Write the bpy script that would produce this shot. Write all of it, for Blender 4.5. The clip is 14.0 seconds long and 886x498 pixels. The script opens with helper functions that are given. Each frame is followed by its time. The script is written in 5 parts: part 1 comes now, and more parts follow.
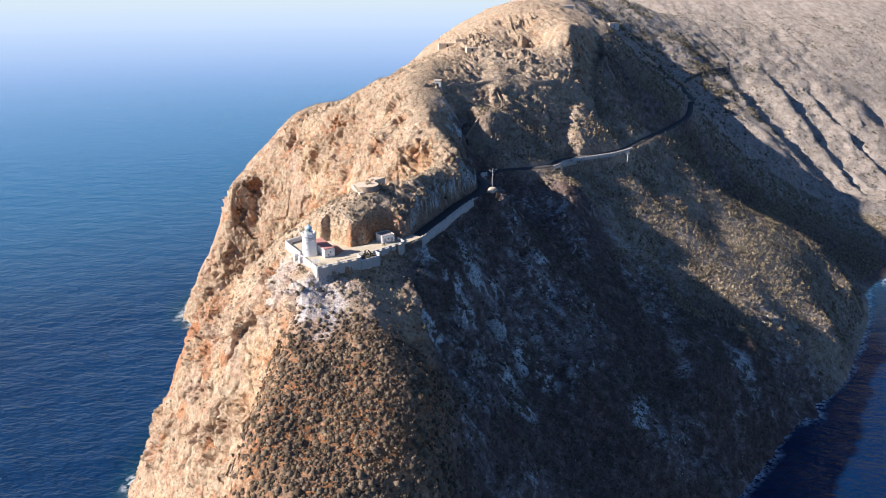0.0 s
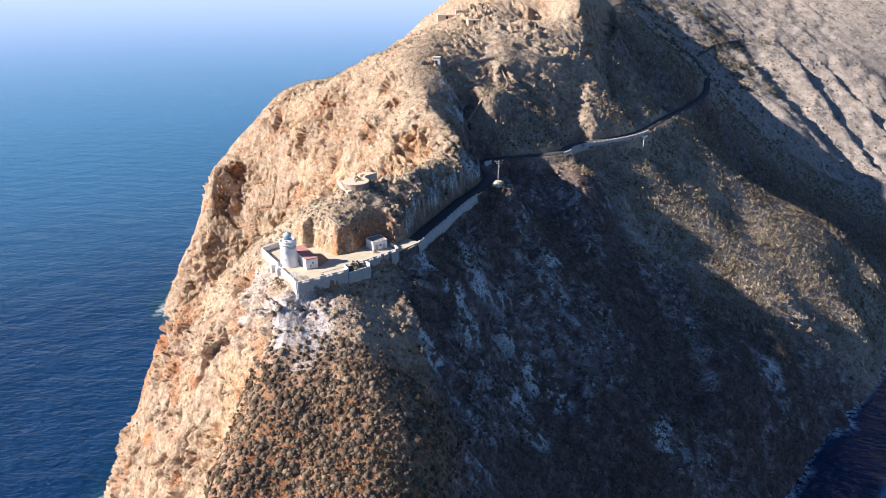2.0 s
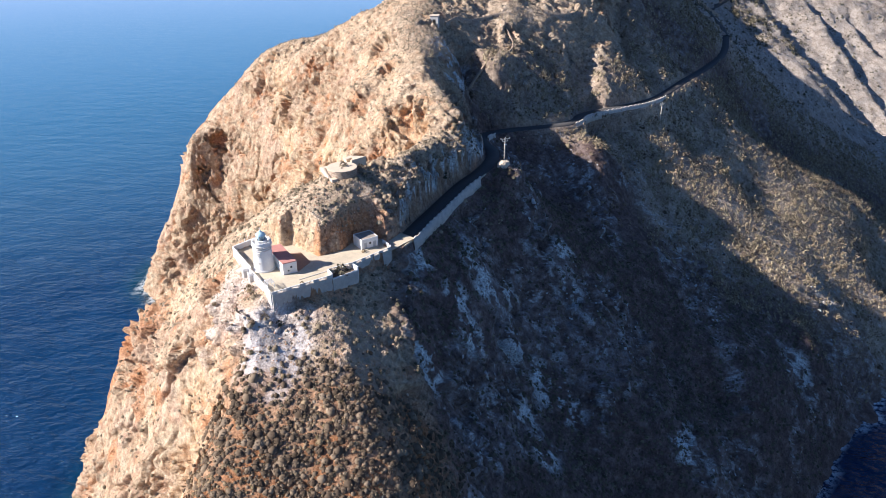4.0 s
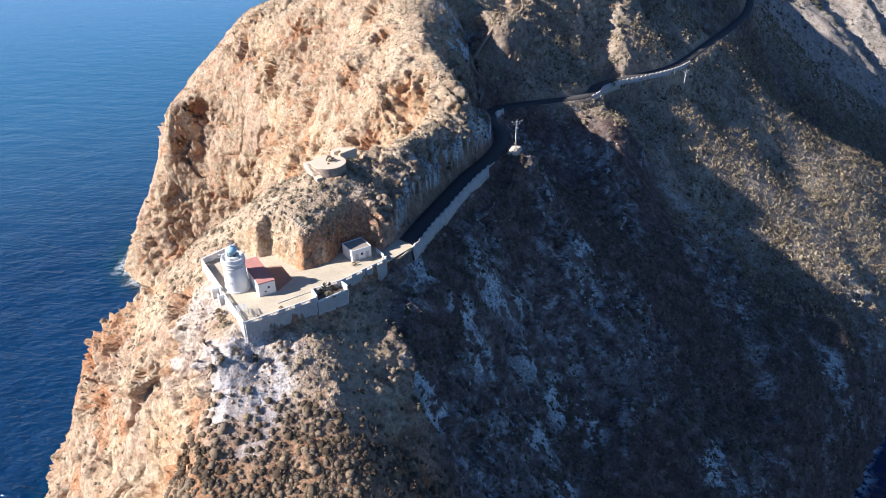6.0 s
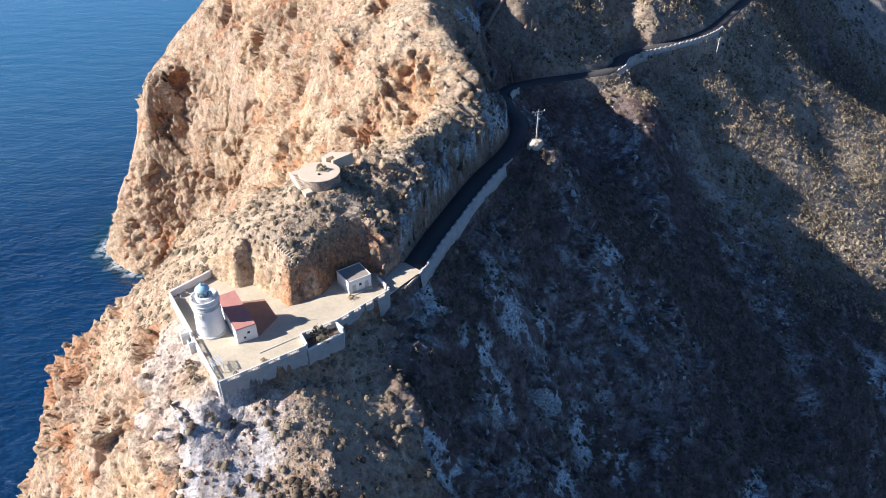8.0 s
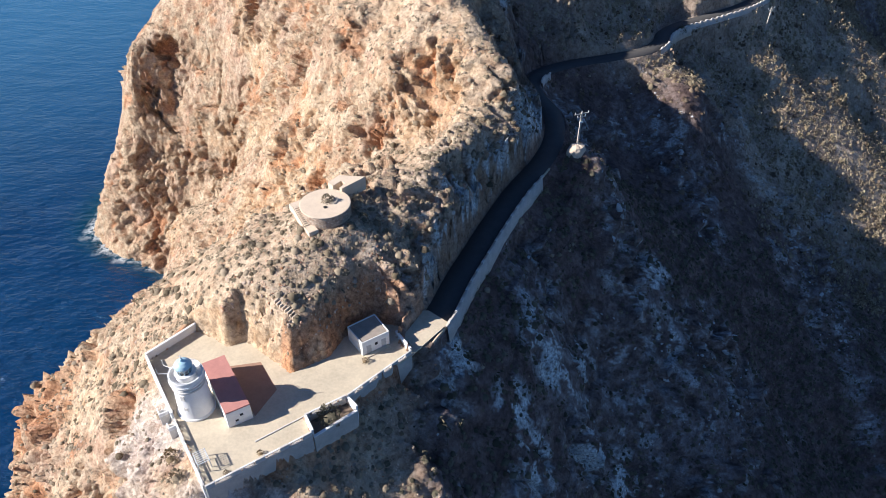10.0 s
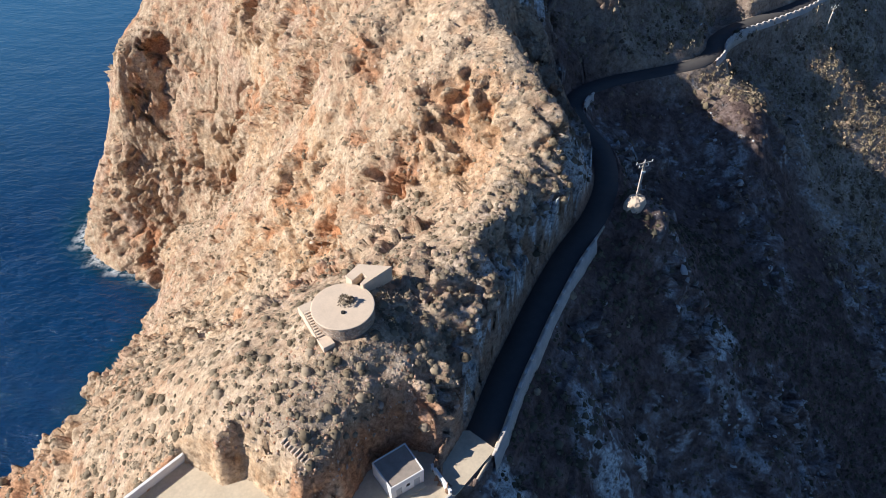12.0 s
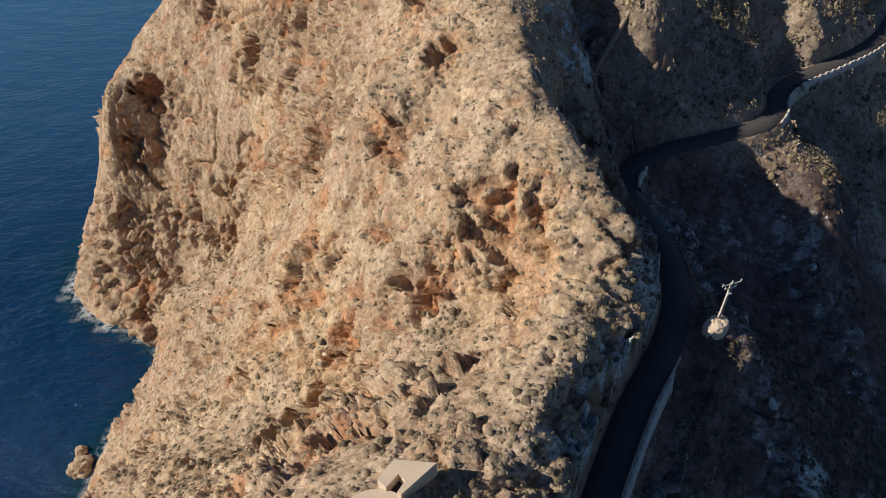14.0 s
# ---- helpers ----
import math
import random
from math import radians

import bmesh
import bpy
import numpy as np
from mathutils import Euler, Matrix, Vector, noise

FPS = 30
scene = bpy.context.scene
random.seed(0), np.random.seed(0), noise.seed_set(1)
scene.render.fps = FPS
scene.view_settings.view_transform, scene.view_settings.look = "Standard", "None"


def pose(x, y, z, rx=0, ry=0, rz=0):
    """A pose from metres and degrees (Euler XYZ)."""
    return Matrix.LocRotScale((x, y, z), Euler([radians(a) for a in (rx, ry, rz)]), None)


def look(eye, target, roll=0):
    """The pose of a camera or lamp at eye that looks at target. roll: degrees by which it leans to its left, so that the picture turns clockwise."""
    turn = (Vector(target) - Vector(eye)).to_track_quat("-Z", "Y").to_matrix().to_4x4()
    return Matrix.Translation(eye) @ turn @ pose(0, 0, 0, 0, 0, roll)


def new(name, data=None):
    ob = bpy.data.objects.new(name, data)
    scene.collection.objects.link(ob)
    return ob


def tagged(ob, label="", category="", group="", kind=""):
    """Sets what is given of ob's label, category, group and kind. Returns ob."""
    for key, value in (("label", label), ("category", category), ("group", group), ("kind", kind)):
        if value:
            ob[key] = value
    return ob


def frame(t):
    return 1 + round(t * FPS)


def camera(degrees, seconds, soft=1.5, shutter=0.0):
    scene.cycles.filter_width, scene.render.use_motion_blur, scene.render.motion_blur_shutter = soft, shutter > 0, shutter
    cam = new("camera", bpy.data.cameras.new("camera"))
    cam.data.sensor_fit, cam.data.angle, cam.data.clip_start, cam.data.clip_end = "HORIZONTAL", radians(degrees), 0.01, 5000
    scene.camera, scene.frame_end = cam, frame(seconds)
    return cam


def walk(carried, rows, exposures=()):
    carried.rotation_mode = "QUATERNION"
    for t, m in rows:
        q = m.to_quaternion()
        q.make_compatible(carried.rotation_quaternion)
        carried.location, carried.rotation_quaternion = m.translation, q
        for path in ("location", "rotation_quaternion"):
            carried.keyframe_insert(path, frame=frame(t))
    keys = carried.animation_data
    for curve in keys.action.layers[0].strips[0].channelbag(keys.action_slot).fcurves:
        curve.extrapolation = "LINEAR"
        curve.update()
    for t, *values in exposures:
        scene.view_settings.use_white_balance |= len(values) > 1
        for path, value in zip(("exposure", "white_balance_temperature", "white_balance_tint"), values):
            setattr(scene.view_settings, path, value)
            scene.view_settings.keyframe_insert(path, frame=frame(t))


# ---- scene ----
cam = camera(65.0, 14.0, 0.75)
METRES, EYE, TILT, LEAN, TURN = 245.0, 230.5, -20.5, 0.0, 0.0
ROWS = [
    (0.0, 0.0, 0.0, 0.0, -0.0, 0.0, -0.0),
    (0.5, -0.0006, 0.0383, 0.0137, -0.02, -0.55, 0.01),
    (1.0, -0.0016, 0.0766, 0.0271, -0.05, -1.09, -0.0),
    (1.5, -0.0025, 0.1131, 0.0395, -0.09, -1.59, -0.02),
    (2.0, -0.003, 0.1478, 0.0516, -0.16, -2.35, -0.01),
    (2.5, -0.0033, 0.1819, 0.0643, -0.26, -3.34, -0.01),
    (3.0, -0.0037, 0.2161, 0.0771, -0.3, -4.32, -0.02),
    (5.5, -0.0083, 0.3801, 0.1398, -0.48, -9.24, -0.04),
    (6.0, -0.01, 0.413, 0.1521, -0.5, -10.27, -0.03),
    (6.5, -0.0121, 0.4462, 0.164, -0.5, -11.32, -0.03),
    (7.0, -0.0147, 0.4791, 0.1762, -0.52, -12.36, -0.03),
    (7.5, -0.0178, 0.5115, 0.1882, -0.56, -13.38, 0.01),
    (8.0, -0.0215, 0.5428, 0.2, -0.59, -14.4, 0.05),
    (10.5, -0.0501, 0.7039, 0.2581, -0.32, -19.78, -0.16),
    (11.0, -0.0568, 0.7372, 0.2708, -0.25, -20.85, -0.15),
    (11.5, -0.0633, 0.77, 0.2837, -0.2, -21.51, -0.15),
    (12.0, -0.0697, 0.8017, 0.2967, -0.17, -21.52, -0.1),
    (12.5, -0.0762, 0.8331, 0.3096, -0.16, -21.51, -0.04),
    (13.0, -0.083, 0.8648, 0.3225, -0.14, -21.51, -0.0),
    (13.5, -0.0903, 0.8969, 0.3351, -0.11, -21.49, 0.02),
    (14.0, -0.0981, 0.9293, 0.3474, -0.1, -21.49, 0.01),
]
EXPOSURES = [(0, 0.92, 5500, 18), (3, 1.07, 5450, 18), (5.5, 1.05, 5250, 16), (8, 0.98, 5250, 15.5), (11, 0.8, 5350, 15.5), (12.5, 0.53, 5500, 15), (14, 0.1, 5850, 13)]
walk(cam, [(t, pose(0, 0, EYE, TILT, LEAN, TURN) @ pose(METRES * x, METRES * y, METRES * z, 90 + pitch, roll, yaw)) for t, x, y, z, yaw, pitch, roll in ROWS], EXPOSURES)

# world, sun and exposure
SUN_EL, SUN_AZ = 31.4, 8.5  # height, and how far the light leans away from +x towards +y
sun_way = Vector((math.cos(radians(SUN_EL)) * math.cos(radians(SUN_AZ)), math.cos(radians(SUN_EL)) * math.sin(radians(SUN_AZ)), -math.sin(radians(SUN_EL))))
world = bpy.data.worlds.new("world")
scene.world = world
world.use_nodes = True
wn = world.node_tree.nodes
sky = wn.new("ShaderNodeTexSky")
sky.sky_type, sky.sun_disc = "NISHITA", False
sky.sun_elevation = radians(SUN_EL)
sky.sun_rotation = math.atan2(-sun_way.x, -sun_way.y)
sky.air_density, sky.dust_density, sky.ozone_density = 1.2, 0.3, 7.5
wn["Background"].inputs["Strength"].default_value = 0.039
world.node_tree.links.new(sky.outputs[0], wn["Background"].inputs["Color"])
sun = new("sun", bpy.data.lights.new("sun", "SUN"))
sun.data.energy, sun.data.angle, sun.data.color = 5.0, radians(0.5), (1.0, 0.855, 0.635)
sun.matrix_world = look(-sun_way * 100, (0, 0, 0))


# ---- noise on arrays ----
def lattice(i, j, k, seed):
    h = (i.astype(np.int64) * 374761393 + j.astype(np.int64) * 668265263 + k.astype(np.int64) * 2147483647 + seed * 144269504) & 0xFFFFFFFF
    h = ((h ^ (h >> 13)) * 1274126177) & 0xFFFFFFFF
    h = ((h ^ (h >> 16)) * 2246822519) & 0xFFFFFFFF
    return ((h ^ (h >> 15)) & 0xFFFFFF) / float(0xFFFFFF)


def value_noise(p, seed=0):
    """Smooth noise from -1 to 1 at rows of points."""
    c = np.floor(p)
    f = p - c
    f = f * f * (3 - 2 * f)
    out = 0
    for a in (0, 1):
        for b in (0, 1):
            for d in (0, 1):
                w = np.abs(1 - a - f[:, 0]) * np.abs(1 - b - f[:, 1]) * np.abs(1 - d - f[:, 2])
                out = out + w * lattice(c[:, 0] + a, c[:, 1] + b, c[:, 2] + d, seed)
    return out * 2 - 1


def fractal(p, octaves=4, seed=0, gain=0.5):
    out, amp = 0, 1.0
    for n in range(octaves):
        out = out + amp * value_noise(p * 2.03**n + 17.3 * n, seed + n)
        amp *= gain
    return out


def ridged(p, octaves=4, seed=0):
    out, amp = 0, 1.0
    for n in range(octaves):
        out = out + amp * (1 - 2 * np.abs(value_noise(p * 2.1**n + 9.1 * n, seed + n)))
        amp *= 0.5
    return out


def facets(p, seed=0):
    """Broken rock as tilted flat faces, one for each cell, with the distance to the cell's border."""
    c = np.floor(p)
    best, second, out = np.full(len(p), 9.0), np.full(len(p), 9.0), np.zeros(len(p))
    for a in (-1, 0, 1):
        for b in (-1, 0, 1):
            for d in (-1, 0, 1):
                i, j, k = c[:, 0] + a, c[:, 1] + b, c[:, 2] + d
                q = p - np.stack([i + lattice(i, j, k, seed), j + lattice(i, j, k, seed + 1), k + lattice(i, j, k, seed + 2)], 1)
                r = np.sqrt((q**2).sum(1))
                near = r < best
                second = np.where(near, best, np.minimum(second, r))
                tilt = sum((lattice(i, j, k, seed + 5 + n) - 0.5) * q[:, n] for n in range(3))
                out = np.where(near, 2.2 * tilt + (lattice(i, j, k, seed + 3) - 0.5) * 0.55, out)
                best = np.minimum(best, r)
    return out, second - best


def smooth(a, b, v):
    s = np.clip((v - a) / (b - a), 0, 1)
    return s * s * (3 - 2 * s)


# ---- the shape of the land: shores, ridges, spurs and gullies, in whole metres above the sea ----
SHORE_WEST = [(-40, 96), (-80, 122), (-115, 175), (-138, 230), (-154, 284), (-150, 304), (-152, 325), (-150, 368), (-152, 382), (-148, 396), (-139, 425), (-142, 437), (-162, 447), (-181, 454), (-197, 473), (-200, 500), (-190, 540), (-165, 600), (-130, 670), (-90, 750), (-60, 850), (-30, 1000), (20, 1300)]
SHORE_EAST = [(-40, 96), (10, 130), (60, 190), (112, 248), (145, 277), (163, 294), (190, 324), (212, 344), (248, 375), (289, 427), (318, 470), (346, 518), (376, 545), (440, 590), (540, 640), (680, 690), (900, 740), (1300, 800)]
NOSE = [(-54, 230, 131.5), (-52, 220, 124.5), (-53, 207, 117), (-55, 194, 111.5), (-58, 181, 107), (-61, 165, 97), (-58, 130, 58)]
CLIFF_LIT = [(-60, 233, 111), (-67, 189, 94), (-69, 251, 121), (-64, 240, 117), (-71, 231, 89), (-74, 238, 95), (-78, 248, 107), (-84, 251, 105), (-92, 250, 90), (-100, 259, 86), (-103, 256, 80), (-114, 265, 73), (-123, 262, 53), (-122, 275, 63), (-80, 215, 60), (-95, 200, 32)]
SPUR_RED = [(-66, 262, 128), (-79, 272, 119), (-97, 277, 103), (-108, 281, 94), (-119, 282, 76), (-131, 288, 50), (-142, 292, 22)]
BELOW_COURT_WEST = [(-58, 240, 131), (-62, 250, 132), (-65, 258, 132), (-68, 279, 132), (-56, 267, 138), (-99, 276, 102)]
COVE_SLOPE = [(-78, 309, 112), (-71, 330, 99), (-50, 326, 107), (-104, 320, 82), (-112, 322, 66), (-120, 367, 43), (-103, 383, 64), (-96, 353, 71), (-76, 355, 91), (-54, 348, 117), (-50, 335, 115), (-56, 358, 125), (-128, 335, 34), (-134, 405, 20), (-128, 440, 22), (-120, 318, 54), (-139, 340, 11), (-144, 328, 5), (-126, 306, 46), (-138, 362, 14)]
WEST_WALL = [(-61, 397, 114), (-98, 436, 54), (-97, 447, 75), (-122, 451, 61), (-132, 469, 80), (-94, 447, 100), (-97, 450, 99), (-123, 421, 50), (-160, 461, 50), (-149, 466, 94), (-191, 472, 11)]
CAPE = [(-149, 470, 99), (-156, 470, 80), (-167, 470, 52), (-178, 470, 34), (-192, 471, 11), (-152, 490, 96), (-163, 490, 68), (-176, 490, 36), (-172, 520, 48), (-148, 516, 92), (-148, 473, 103), (-140, 490, 112), (-133, 508, 120), (-122, 516, 131), (-108, 508, 146)]
WEST_BROW = [(-138, 497, 114), (-86, 452, 126), (-96, 484, 149), (-73, 452, 152), (-61, 470, 164), (-45, 414, 160), (-61, 421, 134), (-50, 372, 137), (-39, 357, 138), (-39, 357, 145), (-38, 369, 155)]
SHOULDER = [(-22, 335, 147), (-18, 330, 139), (-22, 343, 157), (-9, 331, 147), (-8, 340, 161.5), (-3, 331, 156), (3, 328, 156.5), (2, 340, 160.5), (7, 330, 156.5), (-2, 350, 164), (-10, 355, 165), (-23, 364, 156), (-22, 374, 162), (-13, 373, 165), (-8, 350, 162), (-36, 421, 165)]
BATTERY_RISE = [(-44, 265, 147), (-39, 268, 149), (-33, 262, 145), (-50, 276, 145), (-40, 284, 149), (-31, 272, 150), (-21, 274, 148), (-20, 283, 150), (-19, 287, 153), (-15, 297, 152), (-12, 292, 151), (-26, 297, 149), (-27, 310, 144), (-40, 305, 137), (-20, 303, 148), (-20, 317, 140), (-60, 300, 126)]
ROAD_FACE = [(-16, 276, 145.5), (-11, 287, 147.5), (-13, 296, 155), (-7.5, 303.5, 153), (-3.5, 298, 150), (0, 311, 152), (-1, 306, 150.5), (7, 324, 149.3), (8, 320, 147.3), (4, 321, 150), (14, 331, 146), (13, 342, 149), (9, 346, 153), (5, 357, 157), (3, 386, 157), (7, 372, 152)]
CREST = [(-7, 382, 168.5), (-7, 366, 168), (-6, 390, 169), (-3, 400, 171), (-3, 409, 175), (-3, 418, 178), (-23, 418, 180), (-40, 455, 176), (-10, 450, 185), (12, 424, 168), (30, 428, 158), (0, 390, 164), (10, 400, 163), (5, 520, 191), (30, 560, 199), (62, 600, 212), (85, 690, 223), (130, 800, 230), (180, 1000, 236), (220, 1300, 240)]
SEAWARD_BACK = [(-60, 490, 152), (-122, 545, 112), (-70, 560, 140), (-40, 600, 160), (-30, 660, 165), (0, 740, 175), (60, 900, 190), (-100, 640, 60)]
HIGH_FACE = [(21, 407, 161), (28, 405, 163), (38, 450, 174), (73, 480, 172), (72, 552, 180), (88, 545, 206), (95, 530, 200), (111, 508, 161), (106, 560, 205), (138, 621, 205), (149, 580, 166), (104, 474, 147), (83, 452, 148), (54, 440, 151), (35, 413, 162.5), (38, 407, 142), (86, 443, 145)]
SPUR_POLE = [(23, 322, 139.5), (24, 318, 135), (30, 313, 124), (36, 315, 119), (28, 328, 135), (44, 328, 118), (24, 298, 115), (37, 301, 109), (43, 305, 108), (8, 294, 128), (16, 302, 128), (31, 289, 96), (54, 289, 87), (21, 283, 108)]
UNDER_WALL = [(-46, 231, 129), (-44, 231, 127), (-45, 224, 126.3), (-38, 230, 126.8), (-40, 222, 123.8), (-28, 234, 127.3), (-23, 243, 126), (-20, 234, 122), (-8, 257, 124.5), (-7, 241, 117), (-13, 257, 130), (-5, 263, 127), (4, 270, 122), (7, 286, 128), (16, 278, 116)]
BUSH_FACE = [(-45, 208, 118), (-30, 219, 121.3), (-29, 225, 124.3), (-23, 213, 119), (-14, 214, 114.5), (-14, 234, 117.5), (-47, 183, 108), (-32, 193, 110), (-4, 198, 102), (-25, 168, 101), (-40, 150, 92), (0, 170, 86), (-10, 145, 72), (-40, 175, 104), (-35, 125, 58)]
EAST_FLANK = [(2, 240, 97), (5, 254, 110), (7, 245, 93), (13, 253, 97), (19, 239, 80), (26, 273, 90), (28, 254, 76), (34, 244, 69), (46, 274, 76), (51, 268, 66), (57, 269, 71), (67, 255, 46), (75, 280, 68), (77, 262, 55), (102, 266, 43), (30, 200, 45), (70, 225, 30)]
EAST_SLOPE = [(68, 311, 89), (89, 305, 64), (104, 280, 48), (111, 312, 64), (114, 298, 46), (127, 297, 49), (138, 294, 34), (145, 313, 51), (138, 277, 10), (171, 312, 13), (160, 328, 40), (170, 338, 49), (212, 341, 4), (147, 352, 59), (138, 358, 64), (107, 327, 71), (103, 331, 78), (93, 331, 82)]
GULLY_MID = [(44, 357, 115), (52, 371, 114), (90, 344, 93), (88, 378, 102), (57, 388, 126), (64, 388, 127), (78, 384, 122), (70, 382, 126), (36, 350, 119), (32, 370, 126), (93, 427, 117), (84, 434, 126)]
FAR_EAST = [(141, 404, 86), (154, 381, 67), (160, 421, 85), (176, 449, 80), (187, 426, 70), (192, 381, 53), (204, 396, 48), (215, 367, 27), (249, 399, 28), (257, 472, 54), (269, 468, 39), (296, 468, 29), (139, 449, 105), (163, 466, 102), (187, 510, 106), (155, 523, 127), (129, 438, 110), (151, 449, 102), (173, 458, 96), (200, 473, 87), (227, 488, 76), (255, 499, 62), (284, 509, 47)]
BAY_SIDE = [(232, 539, 65), (250, 530, 66), (195, 560, 122), (300, 560, 40), (350, 626, 42), (366, 671, 48), (395, 698, 48), (422, 662, 33), (345, 712, 80), (401, 778, 88), (335, 801, 117), (464, 791, 79), (392, 815, 111), (270, 650, 98), (240, 690, 128)]
FAR_VALLEY = [(256, 770, 135), (255, 819, 152), (342, 811, 124), (323, 850, 142), (281, 848, 166), (356, 895, 148), (420, 908, 144), (483, 888, 120), (190, 720, 170), (160, 660, 182), (560, 860, 80), (480, 730, 40), (600, 760, 40)]
FAR_HILLS = [(300, 1100, 196), (460, 1100, 190), (640, 1100, 190), (900, 950, 110), (560, 1000, 160), (760, 1250, 225), (1000, 1200, 215), (500, 1400, 245), (1300, 1400, 260), (1300, 1000, 100), (200, 1600, 260), (900, 1700, 300)]
# the road's middle line
ROAD = [(-14, 264.5, 135.3), (-10.4, 271.3, 135), (-6.6, 281.4, 134.8), (-2.7, 290, 135), (1.3, 298.4, 135.6), (7.8, 310.4, 136.8), (15, 321.5, 137.8), (19.5, 333, 138), (21, 347, 137), (18, 361, 136), (18, 372, 135), (23, 381, 134), (33, 388, 133.5), (47, 394, 133), (60, 400.5, 132.5), (67, 409, 132), (71, 418, 131.6), (80, 427.5, 131.2), (95, 438, 130.6), (110, 449, 130.2), (122, 461, 130), (136, 480, 130.2), (150, 500, 130.6), (172, 533, 129.5), (197, 572, 129.5), (212, 602, 131), (222, 630, 135)]
# the lighthouse court, clockwise from its south corner
COURT = [(-45.6, 233.2), (-62.2, 258.8), (-56, 266.5), (-51.6, 264.5), (-48.9, 262.4), (-45.6, 263.7), (-36.3, 256.2), (-30.5, 259.8), (-28.2, 264.6), (-23, 268.9), (-17.8, 267.6), (-13.5, 269.6), (-9.5, 267.5), (-15.2, 260.2), (-26, 250.2), (-32.4, 246.2), (-30.7, 243)]
COURT_Z = 135.5


def spread(line, step):
    """Points along a line at even steps."""
    p = np.array(line, float)
    d = np.r_[0, np.cumsum(np.linalg.norm(np.diff(p, axis=0), axis=1))]
    s = np.linspace(0, d[-1], max(2, int(d[-1] / step) + 1))
    return np.stack([np.interp(s, d, p[:, n]) for n in range(p.shape[1])], 1)


def rounded(line, step):
    """A line through the points without corners."""
    p = np.array(line, float)
    p = np.vstack([2 * p[0] - p[1], p, 2 * p[-1] - p[-2]])
    out = []
    for a, b, c, d in zip(p[:-3], p[1:-2], p[2:-1], p[3:]):
        n = max(2, int(np.linalg.norm(c - b) / step))
        u = (np.arange(n) / n)[:, None]
        out.append(0.5 * (2 * b + (c - a) * u + (2 * a - 5 * b + 4 * c - d) * u**2 + (3 * b - a - 3 * c + d) * u**3))
    return np.vstack(out + [p[-2:-1]])


shores = [np.c_[spread(s, 14), np.zeros(len(spread(s, 14)))] for s in (SHORE_WEST, SHORE_EAST)]
forms = [np.array(f, float) for f in (NOSE, CLIFF_LIT, SPUR_RED, BELOW_COURT_WEST, COVE_SLOPE, WEST_WALL, CAPE, WEST_BROW, SHOULDER, BATTERY_RISE, ROAD_FACE, CREST, SEAWARD_BACK, HIGH_FACE, SPUR_POLE, UNDER_WALL, BUSH_FACE, EAST_FLANK, EAST_SLOPE, GULLY_MID, FAR_EAST, BAY_SIDE, FAR_VALLEY, FAR_HILLS)]
deep = [s[:, :2] + d for s, d in ((shores[0], (-40, -20)), (shores[1], (40, -25)))]
deep = [np.c_[q, np.full(len(q), -22.0)] for q in deep]
SEABED = [(-330, 80), (-330, 200), (-330, 350), (-330, 500), (-330, 650), (-330, 800), (-330, 1000), (-330, 1300), (-330, 1800), (-200, 1000), (-200, 1400), (-120, 1800), (-200, 800), (200, 80), (350, 200), (450, 350), (600, 450), (900, 500), (1400, 550), (1400, 80), (100, 80)]
deep.append(np.array([(x, y, -40) for x, y in SEABED], float))
lines = [spread(NOSE, 6), spread(SPUR_RED, 7)]
road_line = rounded(ROAD, 0.8)
nodes = np.vstack(shores + forms + deep + lines + [spread(ROAD, 9)])
_, first = np.unique((nodes[:, :2] / 2.0).round(), axis=0, return_index=True)
nodes = nodes[np.sort(first)]
centre = np.array([0.0, 350.0])


def kernel(a, b):
    return np.sqrt(((a[:, None] - b[None]) ** 2).sum(-1) + 4.0)


m = len(nodes)
system = np.zeros((m + 3, m + 3))
system[:m, :m] = kernel(nodes[:, :2], nodes[:, :2]) - 0.6 * np.eye(m)
system[:m, m:] = np.c_[np.ones(m), (nodes[:, :2] - centre) / 100]
system[m:, :m] = system[:m, m:].T
weights = np.linalg.solve(system, np.r_[nodes[:, 2], 0, 0, 0])


def land(xy):
    """The land's height before its rocks, at rows of x and y."""
    out = np.empty(len(xy))
    for n in range(0, len(xy), 20000):
        q = xy[n : n + 20000]
        out[n : n + 20000] = kernel(q, nodes[:, :2]) @ weights[:m] + np.c_[np.ones(len(q)), (q - centre) / 100] @ weights[m:]
    return out


def steps(*runs):
    """Grid lines from runs of (start, end, spacing)."""
    return np.unique(np.round(np.concatenate([np.arange(a, b, s) for a, b, s in runs]), 3))


gx = steps((-330, -205, 12), (-205, -150, 1.0), (-150, -118, 0.6), (-118, 24, 0.42), (24, 90, 0.8), (90, 180, 1.5), (180, 500, 3.0), (500, 1400, 12))
gy = steps((70, 150, 5), (150, 190, 1.2), (190, 238, 0.6), (238, 345, 0.45), (345, 430, 0.58), (430, 485, 0.6), (485, 560, 1.3), (560, 720, 2.5), (720, 950, 3.5), (950, 1800, 14))
# heights on a thinned grid, then on all of it
tx, ty = steps((-330, -210, 12), (-210, 100, 2.5), (100, 300, 4), (300, 1400, 12), (1400, 1401, 5)), steps((70, 170, 5), (170, 440, 2.5), (440, 560, 4), (560, 1800, 10), (1800, 1801, 5))
tz = land(np.c_[[a.ravel() for a in np.meshgrid(tx, ty)]].T).reshape(len(ty), len(tx))


